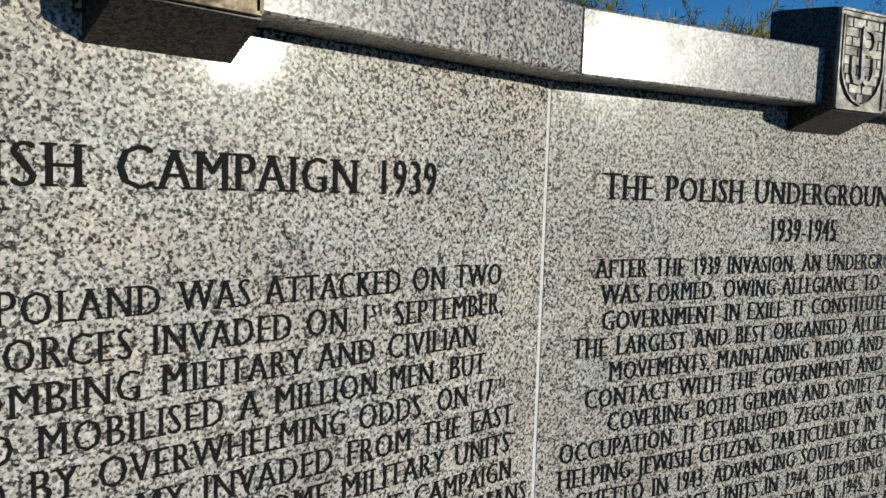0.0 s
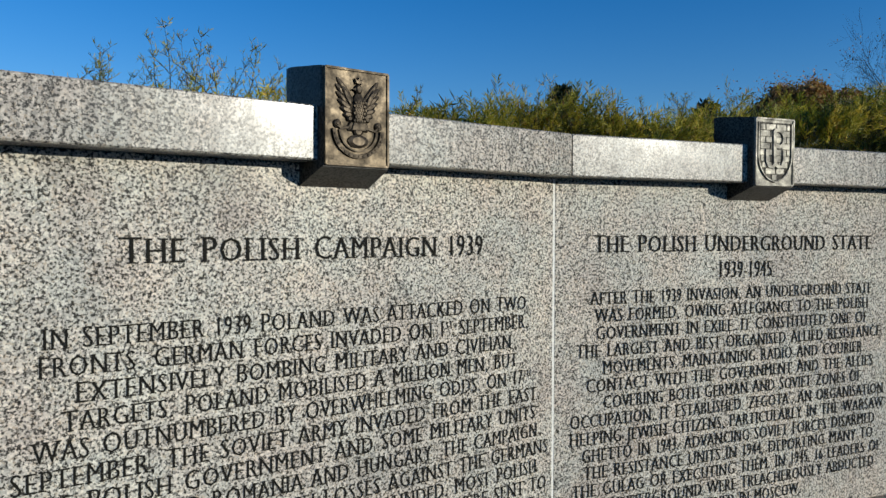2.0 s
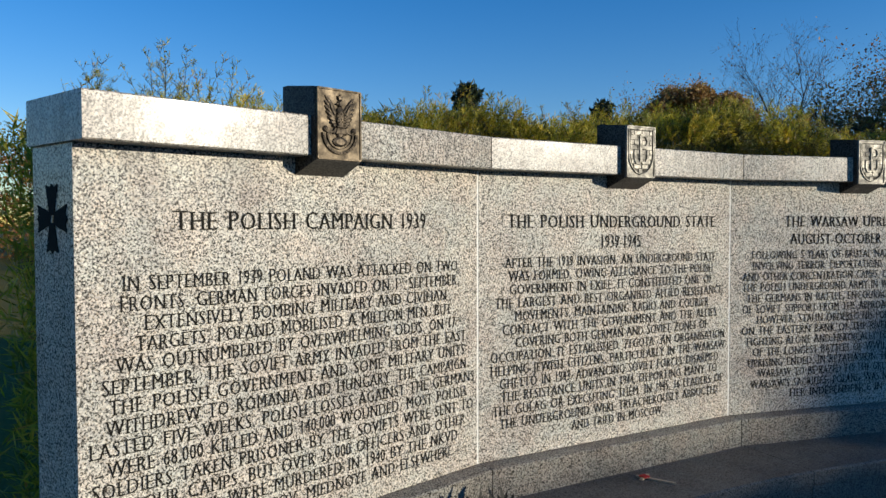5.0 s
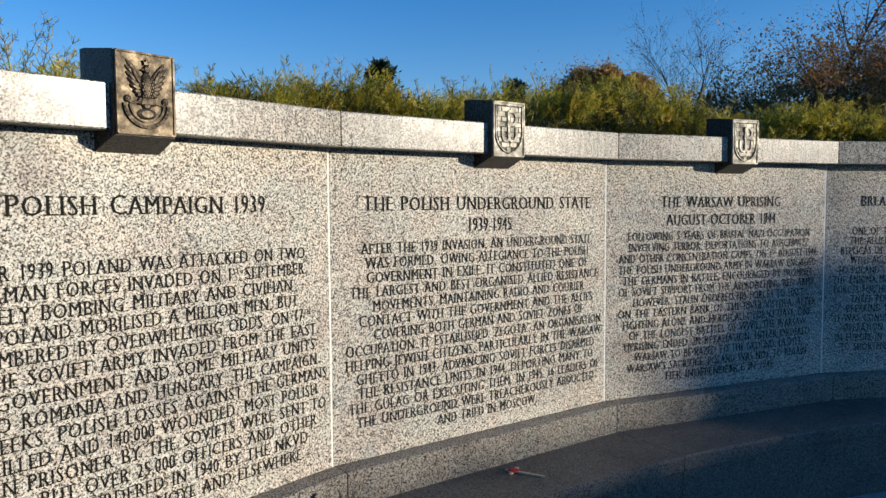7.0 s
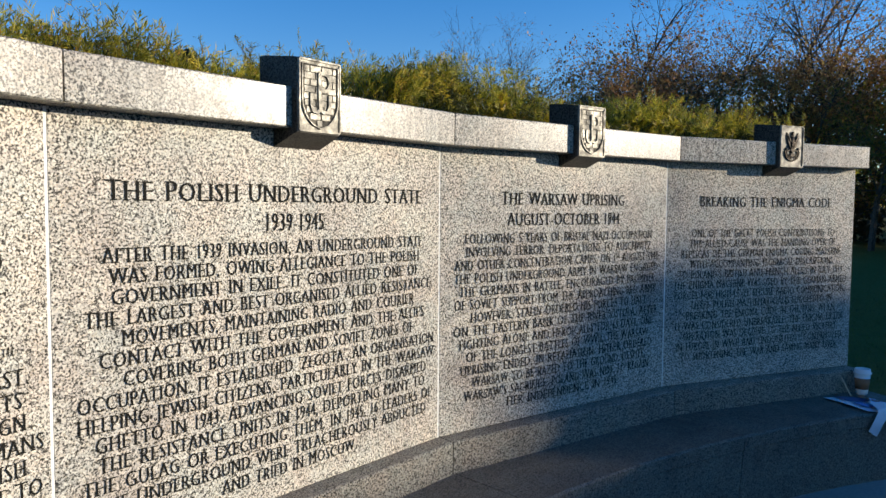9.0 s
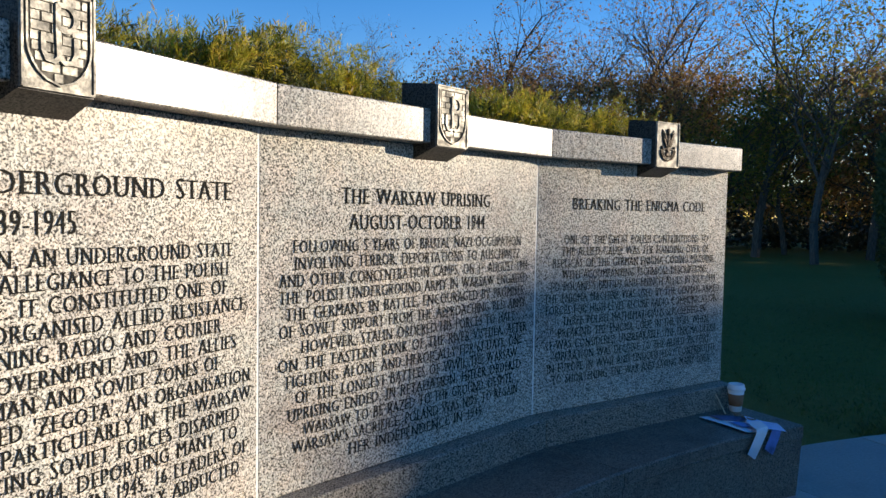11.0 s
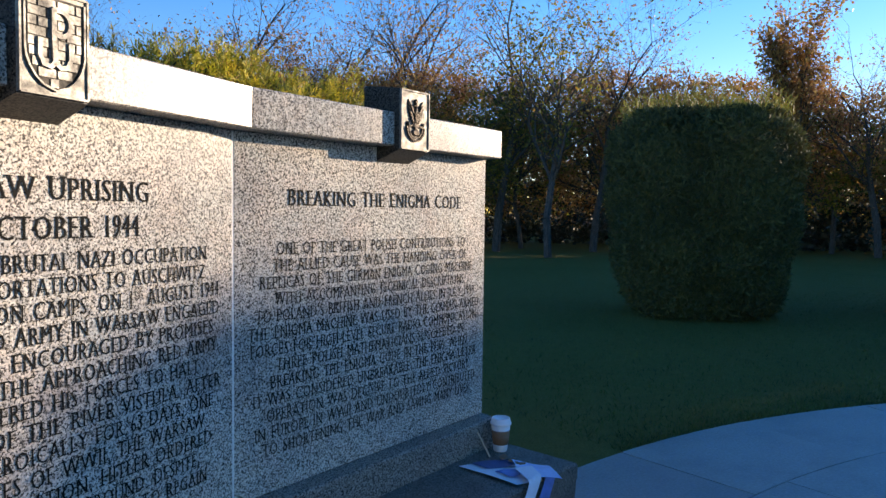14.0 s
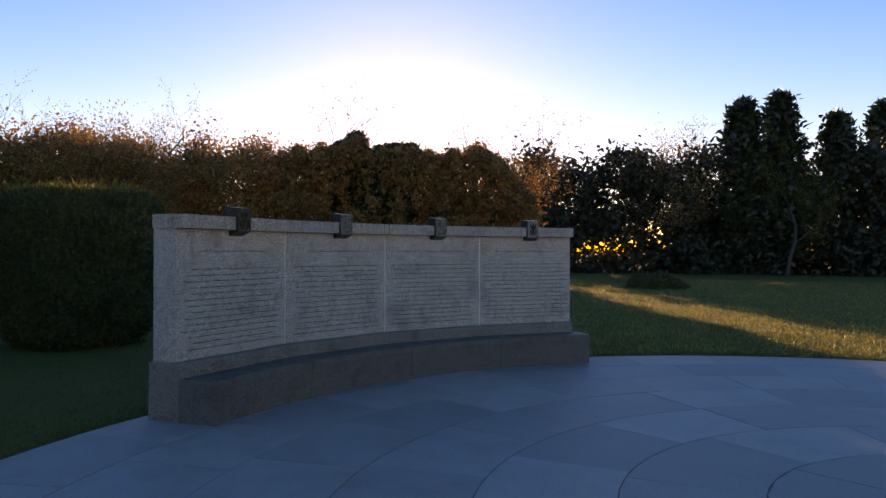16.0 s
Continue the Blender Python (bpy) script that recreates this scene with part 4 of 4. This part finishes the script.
# ---- the place ----
wall_one = memorial_wall(Matrix.Identity(4), True, "curved polished granite memorial wall with inscribed history panels")
wall_two = memorial_wall(SECOND, False, "curved granite memorial wall standing in its own shade")
bench_one = stone_bench(Matrix.Identity(4), "curved grey stone bench along the inscribed wall")
bench_two = stone_bench(SECOND, "curved grey stone bench along the shaded wall")

hedge = conifer_hedge("golden green conifer hedge behind the memorial wall")
yew_a = clipped_yew("tall clipped dark yew with loose top shoots on the lawn", Vector((12.6, 1.55, 0)), 1.42, 3.12, 3, 1.0)
yew_b = clipped_yew("low clipped dark yew drum beside the shaded wall", Vector((13.06, -3.42, 0)), 1.28, 2.58, 4, 0.25)

# woodland: dense edge, a wood behind it with its shade in the leaf colour, far belts that close the view
thicket("thicket_edge", 33.0, 37.5, 60, 141, 95000, 1700, -0.3, BROWN_LEAF, 0.15, 11, "dense autumn woodland edge of brown leaves", 2.2)
thicket("thicket_sunward", 34.0, 37.5, 138, 157.7, 80000, 2600, -0.08, BROWN_LEAF, 0.18, 15, "dense backlit woodland edge", 0.6, (0.15, 0.42))
# added clumps that block the sun, so panels and bench get a solid shadow
thicket("sunward_shrubs", 35.2, 36.3, 142.0, 148.4, 100000, 3000, 0.0, SHADE_LEAF, 0.15, 18, "dense shrubs added in the sunward woodland edge to cast shade", 0.5, (0.10, 0.24))
thicket("thicket_brown", 35.0, 39.0, 119, 139.5, 40000, 420, 0.2, BROWN_LEAF, 0.19, 17, "rounded brown autumn shrubs at the woodland edge", 0.4, (0.5, 1.4))
thicket("thicket_green", 33.0, 37.0, 84, 124, 24000, 420, -1.8, GREEN_LEAF, 0.14, 12, "yellow green autumn shrubs at the woodland edge", 2.4)
thicket("wood_behind", 44.0, 56.0, 44, 155.7, 28000, 1100, -5.8, SHADE_LEAF, 0.40, 13, "woodland behind the edge trees, shade put into its leaf colour", 0.0)
thicket("undergrowth", 37.8, 42.0, 60, 157, 80000, 1200, -3.6, SHADE_LEAF, 0.30, 16, "dark undergrowth and painted shade between the woodland trunks", 0.0)
thicket("golden_trees", 41.0, 45.0, -32, 15, 36000, 700, 0.0, GREEN_LEAF, 0.17, 26, "golden green autumn trees past the wall end", 0.6, (0.5, 1.2))
thicket("russet_shrubs", 40.0, 43.0, -32, 15, 22000, 420, -1.6, BROWN_LEAF, 0.17, 27, "russet shrubs under the golden trees", 0.3, (0.4, 1.0))
thicket("orange_shrubs", 54.0, 58.0, 50.8, 59.0, 70000, 520, 0.0, BROWN_LEAF, 0.24, 14, "orange autumn shrubs beyond the hedge", 3.5, (0.3, 0.8))


def far_belt(name, az0, az1, d, el0, el1, seed, leaf, count):
    nr = np.random.default_rng(seed)
    az = nr.uniform(az0, az1, 420)
    top = 1.6 + np.tan(np.radians(np.interp(az, np.linspace(az0, az1, 9), nr.uniform(el0, el1, 9)))) * d
    rad = nr.uniform(0.9, 2.0, 420)
    hh = top - rad * 0.7 - nr.random(420) * top
    dd = d + nr.uniform(-3, 3, 420)
    c = np.stack([0.9 + dd * np.sin(np.radians(az)), 4.9 + dd * np.cos(np.radians(az)), np.maximum(hh, 0.3)], 1)
    pick = nr.integers(0, 420, count)
    at = c[pick] + nr.normal(size=(count, 3)) * rad[pick][:, None] * 0.5
    at[:, 2] = np.maximum(at[:, 2], 0.05)
    return tagged(new(name, leaves_mesh(name, at, nr.random(count) * 0.4, 0.42, 0.27, leaf, nr, 0.1)), "far line of dark autumn trees", "woodland", kind="stuff")


# far_trees and deep_wood wear the leaf colour that has shade in it
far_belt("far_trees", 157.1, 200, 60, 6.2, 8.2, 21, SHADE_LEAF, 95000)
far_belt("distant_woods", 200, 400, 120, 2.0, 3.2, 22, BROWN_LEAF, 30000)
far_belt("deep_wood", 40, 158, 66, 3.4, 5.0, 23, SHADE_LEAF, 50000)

# single trees along the edge
pale = tree("pale bare tree with a fine round crown of twigs", 36, 9.9, 0.46, 5, BROWN_LEAF, 900, 0.09, cluster=0.10, at=stand(64.4, 33.5))
bare = tree("bare tree with a few last leaves", 31, 10.3, 0.5, 4, BROWN_LEAF, 1500, 0.12, cluster=0.09, at=stand(75.5, 35))
tall = tree("tall thin-leaved tree at the woodland edge", 32, 9.0, 0.55, 4, GREEN_LEAF, 2600, 0.13, cluster=0.15, at=stand(95.0, 26.2))
brown = tree("brown-leaved autumn tree at the woodland edge", 33, 8.6, 0.52, 4, BROWN_LEAF, 5200, 0.125, cluster=0.26, at=stand(72.3, 32.5))
slim = tree("slim tree with dense russet leaves", 34, 8.9, 0.09, 4, BROWN_LEAF, 9000, 0.14, cluster=0.17, at=stand(112.0, 33.0))
green = tree("yellow-green autumn tree at the woodland edge", 35, 7.4, 0.55, 4, GREEN_LEAF, 4800, 0.125, cluster=0.28, at=stand(88.0, 30.0))
rng = random.Random(77)
for src, az, d, size in ((bare, 81.4, 35, 1.26), (bare, 86.4, 36, 1.21), (bare, 102, 34, 0.95), (bare, 70, 34, 1.19), (bare, 117.8, 33, 0.86), (bare, 120.5, 36, 0.72), (brown, 139.9, 36, 0.66), (bare, 140.4, 36.5, 0.82), (bare, 133.0, 37, 0.6),
                         (bare, 91, 30, 1.08), (brown, 68.5, 35, 0.92), (brown, 70.4, 34, 1.0), (brown, 74.2, 36, 1.04), (brown, 77, 34, 0.86), (brown, 81, 35, 0.9), (brown, 85.5, 34, 0.92), (brown, 100.5, 33, 0.88), (brown, 104, 34, 0.86),
                         (brown, 108.5, 33, 0.82), (brown, 115, 35, 0.8), (brown, 123, 34, 0.80), (brown, 126.5, 35, 0.78), (brown, 130.5, 34, 0.76), (brown, 133.5, 35, 0.74), (brown, 153.8, 35, 0.76), (brown, 147.1, 35.5, 0.6), (brown, 149.9, 35, 0.66), (bare, 155.4, 36, 0.74),
                         (bare, 143.2, 36.5, 0.6), (bare, 149.6, 36, 0.72), (bare, 153.0, 36, 0.56), (bare, 128.5, 36, 0.8), (bare, 77.4, 34, 1.1), (bare, 83.5, 36, 1.19), (bare, 98.5, 31, 0.95),
                         (green, 93, 33, 1.0), (green, 102.5, 34, 0.98), (brown, 170, 58, 1.2), (green, 175.5, 55, 1.2),
                         (brown, 53.2, 55, 1.3), (brown, 55.8, 54, 1.32)):
    copy_thing(src, stand(az, d, size, rng.uniform(0, 6.28)))
fir_a = fir("dark fir tree beyond the hedge", 41, 7.2, Matrix.Translation((35.7, 51.0, 0)) @ Matrix.Scale(1.79, 4))
copy_thing(fir_a, stand(47.8, 60, 0.9, 1.0))
fir_b = fir("slender dark fir at the edge of the far wood", 42, 7.2, stand(172.6, 57, 1.72), 0.12)
for az, d, size in ((175.2, 58, 1.04), (178.6, 60, 0.94), (181.5, 62, 1.0)):
    copy_thing(fir_b, stand(az, d, size, az))

# grass blades near the paving
nr = np.random.default_rng(61)
gaz = np.radians(nr.uniform(48, 175, 60000))
gr = 7.27 + nr.random(60000) ** 2.2 * 9.0
gx, gy = PAVE_C.x + gr * np.sin(gaz), PAVE_C.y + gr * np.cos(gaz)
tagged(new("grass", leaves_mesh("grass", np.stack([gx, gy, np.full(60000, -0.014)], 1), np.full(60000, 0.62), 0.05, 0.007, BLADES, nr)), "short mown grass blades at the paving edge", "grass", kind="stuff")

# longer grass further out on the sunny side, the sun's yellow put into its colour
gaz = np.radians(nr.uniform(147, 188, 120000))
gr = 9.0 + nr.random(120000) ** 1.1 * 36.0
tagged(new("grass", leaves_mesh("grass", np.stack([0.9 + gr * np.sin(gaz), 4.9 + gr * np.cos(gaz), np.full(120000, -0.014)], 1)[np.hypot(0.8 + gr * np.sin(gaz), 5.65 + gr * np.cos(gaz)) > 7.3], np.full(120000, 0.55)[np.hypot(0.8 + gr * np.sin(gaz), 5.65 + gr * np.cos(gaz)) > 7.3], 0.085, 0.015, SUNLIT_BLADES, nr)), "longer sunlit grass blades on the lawn", "grass", kind="stuff")


def low_mound(label, centre, rx, height, seed):
    """A low spreading shrub."""
    nr = np.random.default_rng(seed)
    ob = thing("low_shrub", label, "shrub", at=Matrix.Translation(centre))
    d = nr.normal(size=(5000, 3))
    d /= np.linalg.norm(d, axis=1, keepdims=True)
    d[:, 2] = np.abs(d[:, 2])
    at = d * np.array([rx, rx * 0.8, height]) * (0.82 + 0.2 * nr.random(5000))[:, None] * (1 + 0.12 * np.sin(d[:, :1] * 7 + seed))
    f = new("foliage", leaves_mesh("foliage", at, np.full(5000, 0.4), 0.14, 0.05, YEW_LEAF, nr))
    f.parent = ob
    return ob


mound = low_mound("low rounded dark shrub on the far lawn", polar(166.4, 34.0), 1.25, 0.62, 91)

# things on the bench
cup = paper_cup((4.186, 4.955, BENCH_Z))
map_sheet = sheet("leaflet", "creased white and blue printed leaflet on the bench", ((3.93, 5.15, BENCH_Z + 0.002), (4.04, 4.91, BENCH_Z + 0.002), (3.82, 4.79, BENCH_Z + 0.003), (3.71, 4.90, BENCH_Z + 0.002)), PAPER, 0.008, 2)
sheet("print", "", ((3.955, 5.10, BENCH_Z + 0.008), (4.025, 4.93, BENCH_Z + 0.008), (3.95, 4.885, BENCH_Z + 0.009), (3.88, 5.03, BENCH_Z + 0.008)), PAPER_NAVY, 0.008, 2, parent=map_sheet)
sheet("print", "", ((3.86, 4.99, BENCH_Z + 0.008), (3.90, 4.90, BENCH_Z + 0.008), (3.84, 4.86, BENCH_Z + 0.009), (3.79, 4.93, BENCH_Z + 0.008)), PAPER_BLUE, 0.008, 2, parent=map_sheet)
wide_sheet = sheet("leaflet", "bright blue and white leaflet with its corner over the edge", ((3.99, 4.91, BENCH_Z + 0.017), (3.925, 4.745, BENCH_Z + 0.017), (3.765, 4.705, BENCH_Z + 0.018), (3.79, 4.87, BENCH_Z + 0.017)), PAPER_PALE, 0.006, 4)
over_sheet = sheet("leaflet", "pale leaflet hanging over the front edge of the bench", ((3.87, 4.905, BENCH_Z + 0.027), (3.89, 4.825, BENCH_Z + 0.027), (3.605, 4.735, BENCH_Z + 0.027), (3.575, 4.80, BENCH_Z + 0.027)), PAPER, 0.004, 5, drop=BENCH_R - 0.008)
blue_sheet = sheet("leaflet", "blue printed leaflet hanging over the bench edge", ((3.90, 4.80, BENCH_Z + 0.012), (3.925, 4.74, BENCH_Z + 0.012), (3.735, 4.66, BENCH_Z + 0.012), (3.705, 4.735, BENCH_Z + 0.012)), PAPER_BLUE, 0.003, 6, drop=BENCH_R - 0.003)
for i, (x, y) in enumerate(((3.985, 4.905), (3.945, 4.875), (4.03, 4.945))):
    dead_leaf((x, y, BENCH_Z + 0.020), i * 1.3 + 0.4, 0.055, i)
stick = thing("wooden_stirrer", "thin pale wooden stirrer leaning on the plinth", "stirrer")
foot, head = Vector((4.088, 5.007, BENCH_Z)), Vector((4.150, 5.070, BENCH_Z + 0.105))
across = Vector((0.63, -0.77, 0)) * 0.0045
deep = (head - foot).cross(across).normalized() * 0.0018
part("blade", [q + a + b for q in (foot, head) for a, b in ((-across, deep * 0), (across, deep * 0), (across, deep), (-across, deep))],
     [(0, 1, 2, 3), (4, 5, 6, 7), (0, 1, 5, 4), (1, 2, 6, 5), (2, 3, 7, 6), (3, 0, 4, 7)], WOOD, stick)

# remembrance cross lying on the bench
cross = thing("wooden_cross", "small wooden remembrance cross with a red poppy", "cross", at=Matrix.Translation((0.785, 6.32, BENCH_Z)) @ Matrix.Rotation(-1.25, 4, "Z"))
s = Shape()
s.prism([(-0.085, -0.008), (0.092, -0.006), (0.105, 0.0), (0.092, 0.006), (-0.085, 0.008)], 0.0, 0.007, 0.98)
part("upright", s.v, s.f, WOOD, cross)
s = Shape()
s.prism([(-0.052, -0.046), (-0.036, -0.046), (-0.036, 0.046), (-0.052, 0.046)], 0.0015, 0.0085, 0.98)
part("crossbar", s.v, s.f, WOOD, cross)
s = Shape()
for i in range(4):
    a = i * math.pi / 2 + 0.4
    s.oval(-0.044 + 0.011 * math.cos(a), 0.011 * math.sin(a), 0.014, 0.012, 0.006, 0.013, a, 10)
part("poppy", s.v, s.f, POPPY, cross, "red paper poppy")

# dry wreath leaning against the plinth
wreath = thing("wreath", "dark dried leaf wreath lying on the bench", "wreath")
nr = np.random.default_rng(71)
ang = nr.uniform(-0.125, -0.012, 700)
pts = np.stack([6.37 * np.sin(ang), 6.37 * np.cos(ang), BENCH_Z + 0.005 + 0.06 * nr.random(700) ** 1.5], 1) + nr.normal(size=(700, 3)) * np.array([0.02, 0.03, 0.0])
w = new("leaves", leaves_mesh("leaves", pts, np.full(700, 0.45), 0.085, 0.03, WREATH, nr))
w.parent = wreath

# ---- paving slabs ----
bed = new("paving_bed", mesh_of("paving_bed", *disc(PAVE_R - 0.006, -0.007), MORTAR))
tagged(bed, "dark bedding mortar under the paving", "paving", kind="structure")
paving = tagged(new("paving"), "pale grey stone paving in concentric rings", "paving", kind="structure")
paving.location = PAVE_C
edges = [PAVE_R - 0.92 * k for k in range(8)]
turn_rng = random.Random(9)
for k in range(7):
    r1, r0 = edges[k], edges[k + 1]
    count = max(5, round(math.pi * (r0 + r1) / 1.25))
    da, g = 2 * math.pi / count, 0.004
    ring = [(r0 + g, -0.03), (r1 - g, -0.03), (r1 - g, -0.002), (r1 - g - 0.003, 0.0), (r0 + g + 0.003, 0.0), (r0 + g, -0.002)]
    v, f = arc_block(ring, g / r1, da - g / r1, 5)
    me = mesh_of("slab", v, f, PAVING)
    bm = bmesh.new()
    bm.from_mesh(me)
    bmesh.ops.recalc_face_normals(bm, faces=bm.faces)
    bm.to_mesh(me)
    bm.free()
    start = turn_rng.uniform(0, 1)
    for i in range(count):
        ob = new("slab", me)
        ob.parent = paving
        ob.matrix_basis = Matrix.Translation((0, 0, turn_rng.uniform(-0.0015, 0.0015))) @ Matrix.Rotation(-(start + i * da), 4, "Z")
hub = new("slab", mesh_of("slab", [(edges[7] * math.cos(t), edges[7] * math.sin(t), 0.0) for t in [2 * math.pi * i / 24 for i in range(24)]], [tuple(range(24))], PAVING))
hub.parent = paving
